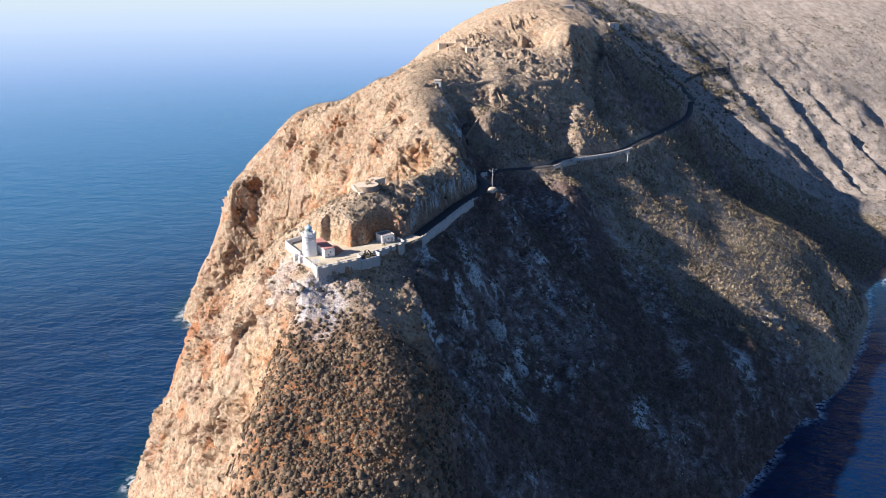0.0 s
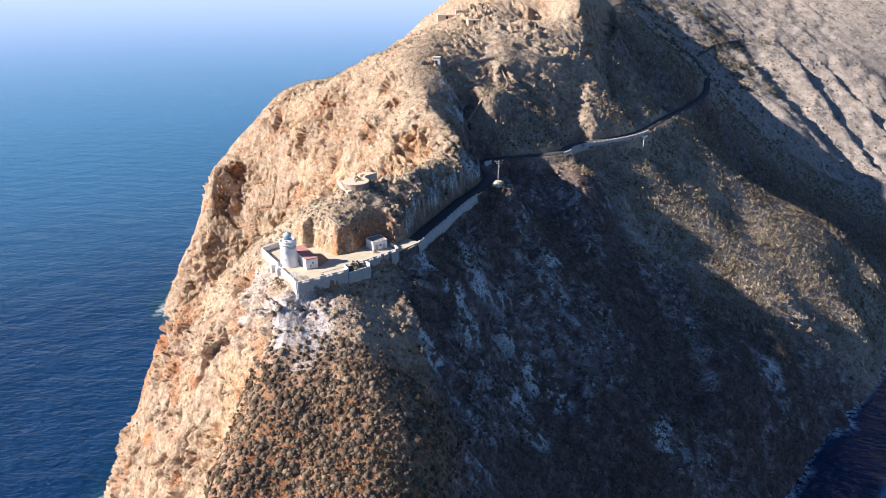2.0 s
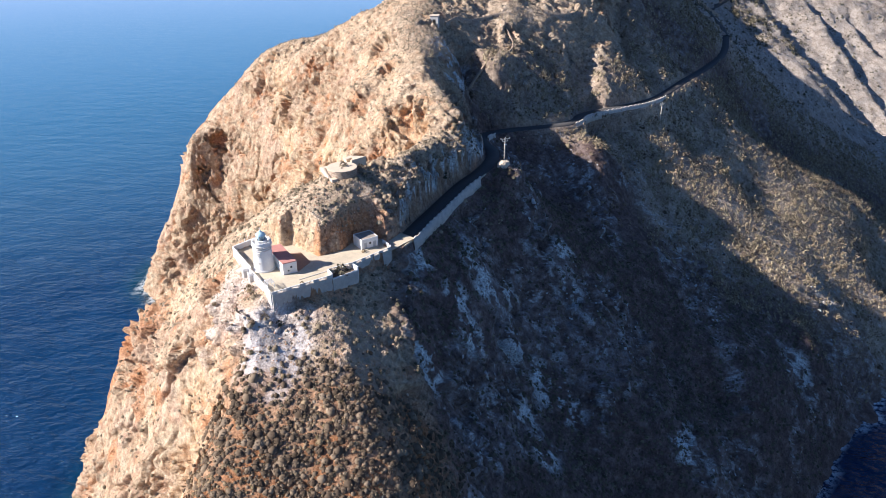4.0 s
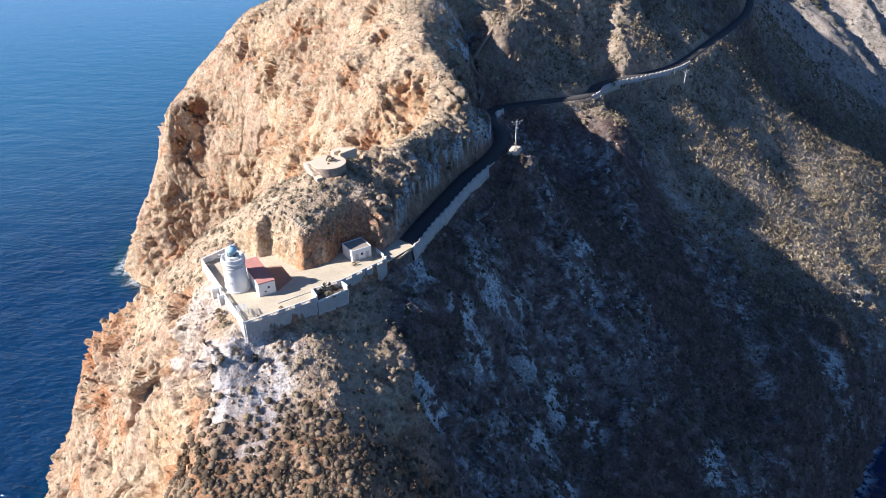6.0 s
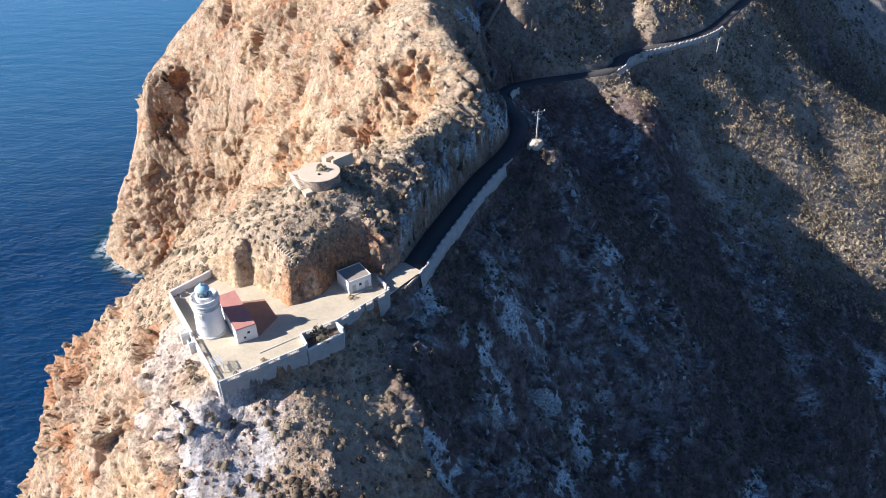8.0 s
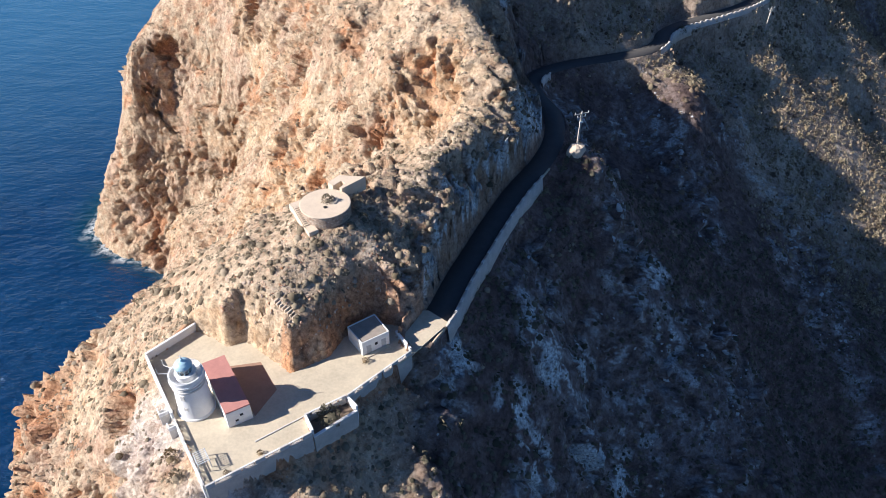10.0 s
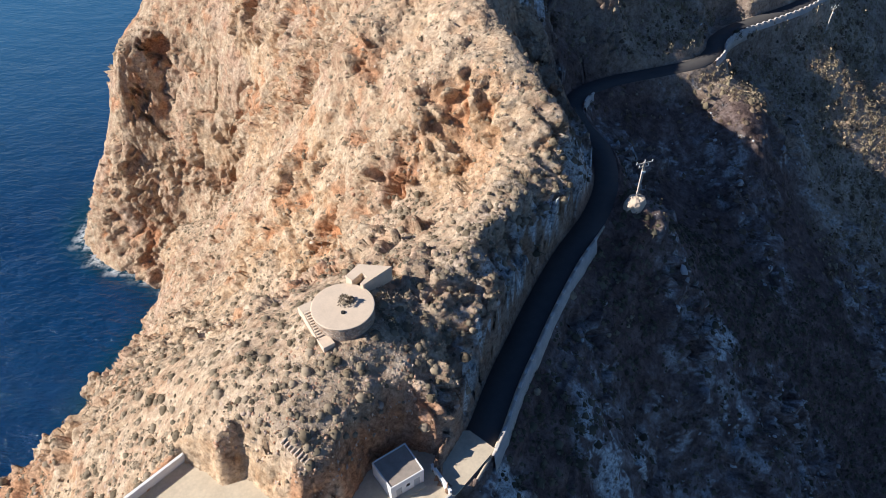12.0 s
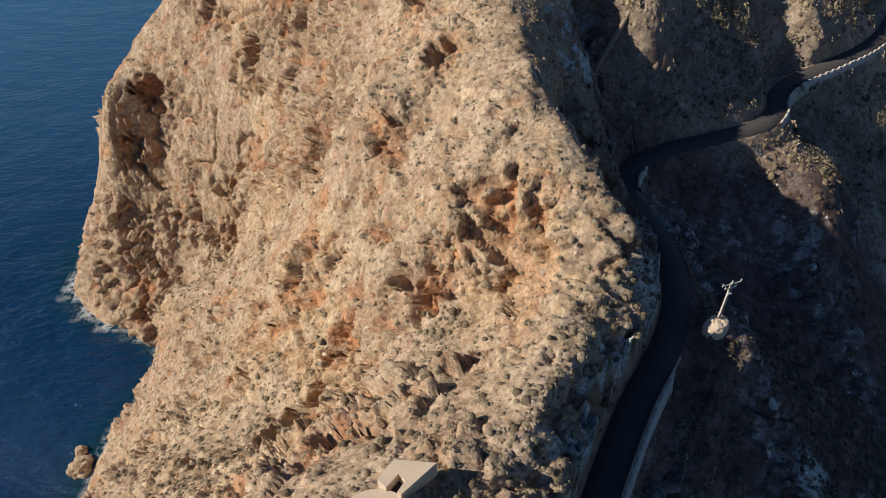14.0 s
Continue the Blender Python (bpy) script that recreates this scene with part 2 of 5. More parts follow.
def on_grid(ax, ay, az, q):
    i = np.clip(np.searchsorted(ax, q[:, 0]) - 1, 0, len(ax) - 2)
    j = np.clip(np.searchsorted(ay, q[:, 1]) - 1, 0, len(ay) - 2)
    u = np.clip((q[:, 0] - ax[i]) / (ax[i + 1] - ax[i]), 0, 1)
    v = np.clip((q[:, 1] - ay[j]) / (ay[j + 1] - ay[j]), 0, 1)
    return (az[j, i] * (1 - u) + az[j, i + 1] * u) * (1 - v) + (az[j + 1, i] * (1 - u) + az[j + 1, i + 1] * u) * v


def from_line(q, line, reach):
    """For rows of x, y: the distance to a line and the line's height there; only near it."""
    dist, high, side = np.full(len(q), 1e3), np.zeros(len(q)), np.zeros(len(q))
    lo, hi = line[:, :2].min(0) - reach, line[:, :2].max(0) + reach
    near = np.nonzero(((q > lo) & (q < hi)).all(1))[0]
    d2 = np.gradient(line[:, :2], axis=0)
    for n in range(0, len(near), 20000):
        k = near[n : n + 20000]
        d = ((q[k, None] - line[None, :, :2]) ** 2).sum(-1)
        a = d.argmin(1)
        dist[k], high[k] = np.sqrt(d[np.arange(len(k)), a]), line[a, 2]
        off = q[k] - line[a, :2]
        side[k] = np.sign(d2[a, 0] * off[:, 1] - d2[a, 1] * off[:, 0])
    return dist, high, side


def inside(q, polygon):
    out = np.zeros(len(q), bool)
    p = np.array(polygon, float)
    for a, b in zip(p, np.roll(p, -1, 0)):
        hit = ((a[1] > q[:, 1]) != (b[1] > q[:, 1]))
        with np.errstate(divide="ignore", invalid="ignore"):
            out ^= hit & (q[:, 0] < (b[0] - a[0]) * (q[:, 1] - a[1]) / (b[1] - a[1]) + a[0])
    return out


# each row of the grid is drawn together where the land is steep
fine_x = np.arange(gx[0], gx[-1], 0.5)
thick = np.interp(fine_x, (gx[1:] + gx[:-1]) / 2, 1 / np.diff(gx))
GX, GY = np.empty((len(gy), len(gx))), np.repeat(gy[:, None], len(gx), 1)
for j, y in enumerate(gy):
    zr = on_grid(tx, ty, tz, np.c_[fine_x, np.full(len(fine_x), y)])
    fall = np.convolve(np.abs(np.gradient(zr, fine_x)), np.ones(9) / 9, "same")
    run = np.cumsum(thick * np.sqrt(1 + (0.9 * np.minimum(fall, 4)) ** 2))
    GX[j] = np.interp(np.linspace(run[0], run[-1], len(gx)), run, fine_x)
for _ in range(40):
    GX[1:-1] = (GX[:-2] + 2 * GX[1:-1] + GX[2:]) / 4
# and each column likewise
fine_y = np.arange(gy[0], gy[-1], 0.5)
thick_y = np.interp(fine_y, (gy[1:] + gy[:-1]) / 2, 1 / np.diff(gy))
for i in range(len(gx)):
    zr = on_grid(tx, ty, tz, np.c_[np.interp(fine_y, gy, GX[:, i]), fine_y])
    fall = np.convolve(np.abs(np.gradient(zr, fine_y)), np.ones(9) / 9, "same")
    run = np.cumsum(thick_y * np.sqrt(1 + (0.9 * np.minimum(fall, 4)) ** 2))
    GY[:, i] = np.interp(np.linspace(run[0], run[-1], len(gy)), run, fine_y)
for _ in range(40):
    GY[:, 1:-1] = (GY[:, :-2] + 2 * GY[:, 1:-1] + GY[:, 2:]) / 4
for i in range(len(gx)):
    GX[:, i] = np.interp(GY[:, i], gy, GX[:, i])
xy = np.c_[GX.ravel(), GY.ravel()]
z0 = on_grid(tx, ty, tz, xy)
road_d, road_z, road_side = from_line(xy, road_line, 30)
court_ring = spread(COURT + COURT[:1], 0.5)
court_d, _, _ = from_line(xy, np.c_[court_ring, np.zeros(len(court_ring))], 25)
court_in = inside(xy, COURT)
court_depth = np.where(court_in, -court_d, court_d)
court_d = np.where(court_in, 0, court_d)
BATTERY = (-31.6, 280.6, 154.4)
batt_d = np.hypot(xy[:, 0] - BATTERY[0], xy[:, 1] - BATTERY[1])
built = np.minimum(np.minimum(smooth(2.6, 7, road_d), 0.4 + 0.6 * smooth(0.4, 5, court_d)), smooth(5.0, 8.5, batt_d))


def facing(p):
    g = p.reshape(*GX.shape, 3)
    n = np.cross(np.gradient(g, axis=1), np.gradient(g, axis=0)).reshape(-1, 3)
    return n / (np.linalg.norm(n, axis=1)[:, None] + 1e-12)


nrm = facing(np.c_[xy, z0])
steep = np.linalg.norm(nrm[:, :2], axis=1) / np.maximum(nrm[:, 2], 0.05)
rocky = smooth(0.55, 1.25, steep)
# east slopes, coloured darker for shade: scrub on thin soil, ribs of grey limestone
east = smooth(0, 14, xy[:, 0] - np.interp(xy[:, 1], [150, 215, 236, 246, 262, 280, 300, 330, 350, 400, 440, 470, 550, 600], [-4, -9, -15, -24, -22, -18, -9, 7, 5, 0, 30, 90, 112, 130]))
p3 = np.c_[xy, z0]
rib = fractal(np.c_[p3[:, 0] / 16 + p3[:, 1] / 40, p3[:, 1] / 34 - p3[:, 0] / 60, p3[:, 2] / 40], 3, 31)
ribs = smooth(-0.02, 0.4, rib + 0.25 * fractal(p3 / 5, 3, 33)) * east
loose = smooth(0.1, 0.5, fractal(p3 / 22, 3, 37)) * (1 - rocky)
hard = np.clip(np.maximum((0.5 + 0.5 * rocky) * (1 - 0.75 * loose) * (1 - 0.7 * east), ribs * 0.9), 0, 1)
near = smooth(760, 620, xy[:, 1])
big = fractal(p3 / 30, 2, 3) * 1.5 * (1 - 0.6 * east * (1 - ribs)) + ridged(p3 / [13, 13, 26], 2, 7) * 0.5 * (0.3 + rocky)
# joints dip steeply to the south-east
lean_x, lean_z = p3[:, 0] * 0.82 + p3[:, 2] * 0.57, p3[:, 2] * 0.82 - p3[:, 0] * 0.57
jointed = np.c_[lean_x, p3[:, 1], lean_z]
warped = jointed + 1.6 * np.c_[fractal(p3 / 6, 3, 50), fractal(p3 / 6, 3, 52), fractal(p3 / 6, 3, 54)]
face1, edge1 = facets(warped / [8, 8, 17], 11)
face2, edge2 = facets((jointed + 0.4 * fractal(p3 / 3, 2, 56)[:, None]) / [3.4, 3.4, 6.6], 23)
face3, edge3 = facets(jointed / [1.8, 1.8, 3.2], 41)
pits = smooth(0.62, 0.9, fractal(p3 / [9, 9, 12], 3, 91) + 0.35 * fractal(p3 / 3, 2, 95))
rock = face1 * 3.0 - smooth(0.06, 0, edge1) * 1.0 + face2 * 1.6 - smooth(0.06, 0, edge2) * 0.5 + face3 * 0.6 - pits * 0.5
# crags in bands, with scree between them
crags = smooth(-0.2, 0.3, fractal(np.c_[lean_x / 26, p3[:, 1] / 22, lean_z / 15], 3, 171))
crags = np.maximum(crags, smooth(26, 12, np.hypot(xy[:, 0] + 54, (xy[:, 1] - 314) * 0.8)))
rock = rock * (0.22 + 1.0 * crags)
# clefts that run down the cliffs, and ledges along the beds
bend = 0.25 * fractal(p3 / 7, 3, 151)
cleft = smooth(0.13, 0.0, np.abs(value_noise(np.c_[p3[:, 0] / 10 + p3[:, 2] / 30, p3[:, 1] / 10 + p3[:, 2] / 45, p3[:, 2] / 38], 153) + bend)) * smooth(-0.35, 0.2, fractal(p3 / 16, 2, 155))
ledge = smooth(0.12, 0.0, np.abs(value_noise(np.c_[p3[:, 0] / 26, p3[:, 1] / 26, p3[:, 2] / 7 - p3[:, 0] / 16], 157) + bend)) * smooth(-0.2, 0.3, fractal(p3 / 14, 2, 159))
rock = rock - (2.8 * cleft + 0.4 * ledge) * (0.25 + 0.75 * rocky)
rock = np.clip(rock, -2.4, 3.2)
fine = (fractal(p3 / 3.2, 4, 5, 0.8) + 0.8 * ridged(p3 / 2.2, 3, 9)) * 0.12
push = (big * (0.35 + 0.65 * hard) + rock * hard * near + fine * (0.35 + hard)) * (0.15 + 0.85 * built)
push *= 1 - 0.4 * smooth(60, 25, np.hypot(xy[:, 0] - 8, xy[:, 1] - 398))
push *= 1 - 0.6 * smooth(95, 130, xy[:, 0]) * smooth(370, 390, xy[:, 1]) * smooth(500, 470, xy[:, 1])
push *= 1 - 0.7 * smooth(-66, -57, xy[:, 0]) * smooth(14, -4, xy[:, 0]) * smooth(224, 214, xy[:, 1])
push += 0.9 * rock * smooth(75, 40, np.hypot(xy[:, 0] - 75, xy[:, 1] - 540))
push *= smooth(-4, 3, z0) * 0.8 + 0.2
# hollows and small caves in the cliffs
for hx, hy, hz_, hr, hd in ((-87, 450, 129, 6, 6), (-133, 476, 101, 6, 5), (-141, 463, 82, 5, 4), (-39, 350, 140, 3, 3.5), (-45, 336, 123, 4, 4), (-73, 349, 97, 5, 5), (-56, 325, 106, 6, 5), (-40, 303, 140, 5, 4), (-28, 331, 139, 3, 4), (-24, 379, 164, 5, 4), (-106, 425, 62, 6, 4), (-60, 400, 122, 5, 3.5), (-67, 256, 125, 5, 5), (-27, 404, 168, 7, 4)):
    gap = np.sqrt(((p3 - [hx, hy, hz_]) ** 2 * [1, 1, 0.5]).sum(1)) + 2.4 * face2 + 1.6 * face3
    push -= hd * smooth(hr, hr * 0.7, gap)
# gullies of the far hills, steep on their western side
far = smooth(560, 760, xy[:, 1])
q = np.c_[(xy[:, 0] * 0.93 + xy[:, 1] * 0.37) / 46, (xy[:, 1] * 0.93 - xy[:, 0] * 0.37) / 300, np.zeros(len(xy))]
push += far * (ridged(q, 4, 77) * 0.8 - 1 + fractal(p3 / 11, 4, 79, 0.7) * 1.5)
layers = smooth(560, 680, xy[:, 1]) * smooth(150, 260, xy[:, 0])
push += layers * (ridged(np.c_[(xy[:, 0] * 0.8 - xy[:, 1] * 0.6 + 0.9 * z0) / 26, (xy[:, 0] * 0.6 + xy[:, 1] * 0.8) / 260, z0 * 0], 2, 131) * 0.35 + fractal(p3 / 12, 4, 133, 0.7) * 1.0)
for line, deep_, wide_ in (([(318, 862, 0), (340, 826, 0), (352, 792, 0), (366, 752, 0), (380, 716, 0), (400, 688, 0), (414, 670, 0)], 13, 58), ([(398, 900, 0), (410, 850, 0), (416, 810, 0), (424, 770, 0), (434, 732, 0), (446, 690, 0)], 9, 62), ([(456, 880, 0), (462, 830, 0), (472, 800, 0), (484, 750, 0), (496, 720, 0)], 8, 52), ([(285, 815, 0), (292, 780, 0), (304, 745, 0), (322, 705, 0)], 5, 24), ([(520, 900, 0), (530, 840, 0), (545, 780, 0)], 10, 40)):
    gd, _, gs = from_line(xy, spread(line, 2), 60)
    gd = gd + 2.2 * fractal(p3 / 10, 3, 137)
    ends = np.array(line)[[0, -1], 1]
    along = smooth(ends[0] + 5, ends[0] - 30, xy[:, 1]) * smooth(ends[1] - 5, ends[1] + 20, xy[:, 1])
    push -= 1.3 * deep_ * along * np.where(gs < 0, smooth(9, 0, gd), np.clip(1 - gd / wide_, 0, 1))
# gullies between the spurs above the road
for line, deep_, wide_ in (([(84, 468, 0), (78, 450, 0), (79, 434, 0), (80, 416, 0)], 4.5, 18), ([(25, 486, 0), (27, 470, 0), (29, 452, 0)], 2.5, 40), ([(5, 424, 0), (11, 406, 0), (20, 393, 0)], 5, 12), ([(118, 500, 0), (122, 480, 0), (124, 470, 0)], 4, 14)):
    gd, _, gs = from_line(xy, spread(line, 1), 30)
    push -= deep_ * np.where(gs > 0, smooth(11, 0, gd + 2 * fractal(p3 / 6, 3, 139)), smooth(wide_, 0, gd))
pos = p3 + nrm * push[:, None]
# edges where the land breaks off to the left of a line
def break_off(line, slope, reach, ease, back, rough_):
    q = spread(line, 1)
    d, z, side = from_line(pos[:, :2], q, reach + 2)
    past = np.maximum(0, pos[:, 1] - q[:, 1].max()) + np.maximum(0, q[:, 1].min() - pos[:, 1])
    fall = (d + rough_ * (face2 + 0.7 * face1 + 0.5 * face3)) * slope - np.maximum(0, d - ease) * back
    hit = (side > 0) & (d < reach)
    pos[hit, 2] = np.minimum(pos[hit, 2], (z + 0.7 - fall + 2.5 * past)[hit])


PEAK_EDGE = [(108, 590, 214), (104, 570, 212), (100, 551, 207), (92, 530, 199), (90, 513, 186), (92, 497, 173), (90, 481, 162)]
LOOKOUT_EDGE = [(-1, 421, 177), (1, 410, 172.5), (3, 400, 168), (5, 391, 164), (6, 382, 161)]
SHOULDER_EDGE = [(-7, 374, 168.5), (-7, 362, 167), (-2, 350, 164.5), (2.5, 340, 160.5), (7, 330, 156.5), (9, 325, 150)]
NOSE_EDGE = [(-62, 150, 88), (-60.5, 165, 97), (-58, 181, 107), (-55, 194, 111.5), (-53, 207, 117), (-52.5, 217, 122.5)]
for edge_line, slope_, reach_, ease_, back_, rough_ in ((PEAK_EDGE, 1.5, 30, 20, 3.4, 1.4), (LOOKOUT_EDGE, 2.0, 18, 8, 2.6, 0.9), (SHOULDER_EDGE, 1.7, 16, 9, 2.2, 1.0), (NOSE_EDGE, 1.7, 13, 6, 1.6, 1.0)):
    break_off(edge_line, slope_, reach_, ease_, back_, rough_)
# the road's bed and the court are cut into the slope
bed = np.where(road_side > 0, smooth(4.6, 3.2, road_d), smooth(6.4, 3.3, road_d))
pos[:, 2] = pos[:, 2] * (1 - bed) + (road_z - 0.12) * bed
low = (road_d > 3.1) & (road_d < 7) & (road_side < 0)
pos[low, 2] = np.minimum(pos[low, 2], (road_z - 0.6 - (road_d - 3.1) * 1.0)[low])
# the cliff above the road: an upright face, then a slope to its crest
face_top = np.interp(xy[:, 1], [264, 274, 280, 288, 296, 304, 312, 320, 328, 334, 340], [136, 143, 146, 147.5, 149.5, 149.5, 148, 146, 143, 140, 136]) + (2.2 * face1 + 1.8 * face2 + 1.0 * face3) * smooth(326, 308, xy[:, 1])
face_high = np.interp(xy[:, 1], [262, 275, 330, 345, 365, 400], [5, 10, 9, 8, 6, 5])
off_road = road_d - 2.8 + (1.2 * face2 + 0.8 * face3 + 0.6 * face1) * smooth(2.9, 3.8, road_d)
cap = road_z + np.where(off_road < 2.0, off_road * face_high / 2.0, face_high + (off_road - 2.0) * 1.6 + 1.2 * face1 + 1.0 * face2) + np.maximum(0, road_d - 12) * 2
upper_side = (road_side > 0) & (road_d > 2.9) & (road_d < 17)
raised = upper_side & (road_d < 9) & (xy[:, 1] < 342)
pos[raised, 2] = np.maximum(pos[raised, 2], np.minimum(cap, face_top)[raised])
pos[upper_side, 2] = np.minimum(pos[upper_side, 2], cap[upper_side])
pos[:, :2] = pos[:, :2] * (1 - bed[:, None]) + xy * bed[:, None]
outer = ((xy[:, 1] - 233.2) * -16.6 - (xy[:, 0] + 45.6) * 25.6 > 0) | ((xy[:, 1] - 233.2) * 14.9 - (xy[:, 0] + 45.6) * 9.8 < 0)
outer &= (~court_in) & (court_d < 7) & (xy[:, 0] < -14) & (xy[:, 1] < 263)
pos[outer, 2] = np.minimum(pos[outer, 2], COURT_Z - 1.6 - 0.5 * court_d[outer])
quarry = (~outer) & (court_depth < 7) & (road_d > 4) & ((xy[:, 1] > 252) & (xy[:, 0] > -58) & (xy[:, 0] < -10) | court_in)
crag = 1.0 + 0.14 * fractal(p3 / 2.6, 3, 57)
broken = court_depth + smooth(0.1, 0.8, court_depth) * (0.3 * face2 + 0.25 * face3 + 0.12 * fractal(p3 / 1.4, 3, 67, 0.6))
face_z = COURT_Z - 0.25 + np.maximum(0, broken + 0.4) * np.where(xy[:, 0] > -37.5, 3.6, 3.2) * crag + smooth(0.2, 1.2, court_depth) * (face2 * 0.7 + face3 * 0.6)
pos[quarry, 2] = np.minimum(np.where(court_in, 1e3, pos[:, 2]), face_z)[quarry]
pos[court_in, :2] = xy[court_in]
ground_batt = smooth(9.5, 5.2, batt_d)
pos[:, 2] = pos[:, 2] * (1 - ground_batt) + (BATTERY[2] - 2.5 + 0.35 * fractal(p3 / 2, 2, 61) + 1.3 * smooth(0, 5, xy[:, 1] - BATTERY[1])) * ground_batt
# the small mound under the first pole, and the low ground outside the road's wall
mound = np.hypot(xy[:, 0] - 23.8, xy[:, 1] - 324.6)
rise_z = 140.6 - 0.5 * mound - 0.02 * mound**2 + 0.5 * fractal(p3 / 2, 2, 63)
pos[mound < 7, 2] = np.maximum(pos[:, 2], rise_z)[mound < 7]
foot_low = (road_d > 3.0) & (road_d < 9) & (road_side < 0) & (xy[:, 1] < 316)
pos[foot_low, 2] = np.minimum(pos[foot_low, 2], (road_z - 3.0 - np.maximum(0, road_d - 3.85) * 0.8 + 0.5 * fractal(p3 / 3, 2, 65))[foot_low])


def ground_z(x, y):
    """The ground's height, from the corners round a place."""
    d = (pos[:, 0] - x) ** 2 + (pos[:, 1] - y) ** 2
    k = np.argpartition(d, 4)[:4]
    return float((pos[k, 2] / (d[k] + 0.02)).sum() / (1 / (d[k] + 0.02)).sum())


# ---- materials ----
def material(name):
    mat = bpy.data.materials.new(name)
    mat.use_nodes = True
    nt = mat.node_tree
    return mat, nt, nt.nodes["Principled BSDF"]


def node(nt, kind, **values):
    n = nt.nodes.new("ShaderNode" + kind)
    for key, v in values.items():
        if key.startswith("_"):
            n.inputs[int(key[1:])].default_value = v
        else:
            setattr(n, key, v)
    return n


def noise_tex(nt, scale, detail=5.0, rough=0.6, vector=None):
    n = node(nt, "TexNoise")
    n.inputs["Scale"].default_value, n.inputs["Detail"].default_value, n.inputs["Roughness"].default_value = scale, detail, rough
    if vector is None:
        vector = nt.nodes.new("ShaderNodeTexCoord").outputs["Object"]
    nt.links.new(vector, n.inputs["Vector"])
    return n.outputs["Fac"]


def ramp(nt, fac, stops):
    r = node(nt, "ValToRGB")
    nt.links.new(fac, r.inputs[0])
    els = r.color_ramp.elements
    while len(els) < len(stops):
        els.new(0.5)
    for e, (at, c) in zip(els, stops):
        e.position, e.color = at, (*c, 1) if len(c) == 3 else c
    return r.outputs[0]


def mix(nt, fac, a, b, blend="MIX"):
    n = node(nt, "Mix", data_type="RGBA", blend_type=blend)
    for socket, v in ((n.inputs[0], fac), (n.inputs[6], a), (n.inputs[7], b)):
        if isinstance(v, bpy.types.NodeSocket):
            nt.links.new(v, socket)
        elif isinstance(v, (int, float)):
            socket.default_value = v
        else:
            socket.default_value = (*v, 1)
    return n.outputs[2]


def sums(nt, op, a, b):
    n = node(nt, "Math", operation=op)
    for socket, v in zip(n.inputs, (a, b)):
        if isinstance(v, bpy.types.NodeSocket):
            nt.links.new(v, socket)
        else:
            socket.default_value = v
    return n.outputs[0]


def bump(nt, shader, height, strength, distance, after=None):
    b = node(nt, "Bump")
    b.inputs["Strength"].default_value, b.inputs["Distance"].default_value = strength, distance
    nt.links.new(height, b.inputs["Height"])
    if after is not None:
        nt.links.new(after, b.inputs["Normal"])
    nt.links.new(b.outputs[0], shader.inputs["Normal"])
    return b.outputs[0]


def attribute(nt, name):
    a = node(nt, "Attribute", attribute_name=name)
    return a.outputs["Fac"]


def plain(name, color, dark=0.75, scale=1.5, rough=0.85, relief=0.3, metal=0.0, depth=0.02):
    """A surface of one colour with stains at two scales and a fine relief."""
    mat, nt, sh = material(name)
    a = noise_tex(nt, scale, 6, 0.65)
    b = noise_tex(nt, scale * 9, 4, 0.6)
    c = ramp(nt, a, [(0.3, tuple(v * dark for v in color)), (0.62, color)])
    c = mix(nt, 0.35, c, ramp(nt, b, [(0.3, tuple(v * dark for v in color)), (0.7, tuple(min(1, v * 1.1) for v in color))]))
    nt.links.new(c, sh.inputs["Base Color"])
    sh.inputs["Roughness"].default_value, sh.inputs["Metallic"].default_value = rough, metal
    bump(nt, sh, b, relief, depth)
    return mat


def broken_faces(nt, scale, steep, seed):
    """Relief of small flat faces that tilt at random, in metres, and a number for each face."""
    at = nt.nodes.new("ShaderNodeTexCoord").outputs["Object"]
    wobble = node(nt, "TexNoise")
    wobble.inputs["Scale"].default_value, wobble.inputs["Detail"].default_value = scale * 1.5, 4.0
    nt.links.new(at, wobble.inputs["Vector"])
    far_off = node(nt, "VectorMath", operation="MULTIPLY_ADD")
    nt.links.new(wobble.outputs["Color"], far_off.inputs[0])
    far_off.inputs[1].default_value = (0.9 / scale,) * 3
    nt.links.new(at, far_off.inputs[2])
    cells = node(nt, "TexVoronoi")
    cells.inputs["Scale"].default_value = scale
    shift = node(nt, "VectorMath", operation="ADD")
    shift.inputs[1].default_value = (seed, seed * 2.0, seed * 3.0)
    nt.links.new(far_off.outputs[0], shift.inputs[0])
    nt.links.new(shift.outputs[0], cells.inputs["Vector"])
    off = node(nt, "VectorMath", operation="SUBTRACT")
    nt.links.new(shift.outputs[0], off.inputs[0])
    nt.links.new(cells.outputs["Position"], off.inputs[1])
    tilt = node(nt, "VectorMath", operation="SUBTRACT")
    nt.links.new(cells.outputs["Color"], tilt.inputs[0])
    tilt.inputs[1].default_value = (0.5, 0.5, 0.5)
    both = node(nt, "VectorMath", operation="DOT_PRODUCT")
    nt.links.new(off.outputs[0], both.inputs[0])
    nt.links.new(tilt.outputs[0], both.inputs[1])
    single = node(nt, "SeparateColor")
    nt.links.new(cells.outputs["Color"], single.inputs[0])
    return sums(nt, "MULTIPLY", both.outputs["Value"], steep), single.outputs[2]


def make_land_material():
    mat, nt, sh = material("rock_and_soil")
    wide = noise_tex(nt, 0.035, 5, 0.6)
    mid = noise_tex(nt, 0.22, 6, 0.65)
    fine = noise_tex(nt, 1.6, 6, 0.7)
    grain = noise_tex(nt, 7.0, 3, 0.6)
    flake = node(nt, "TexVoronoi")
    flake.inputs["Scale"].default_value = 0.55
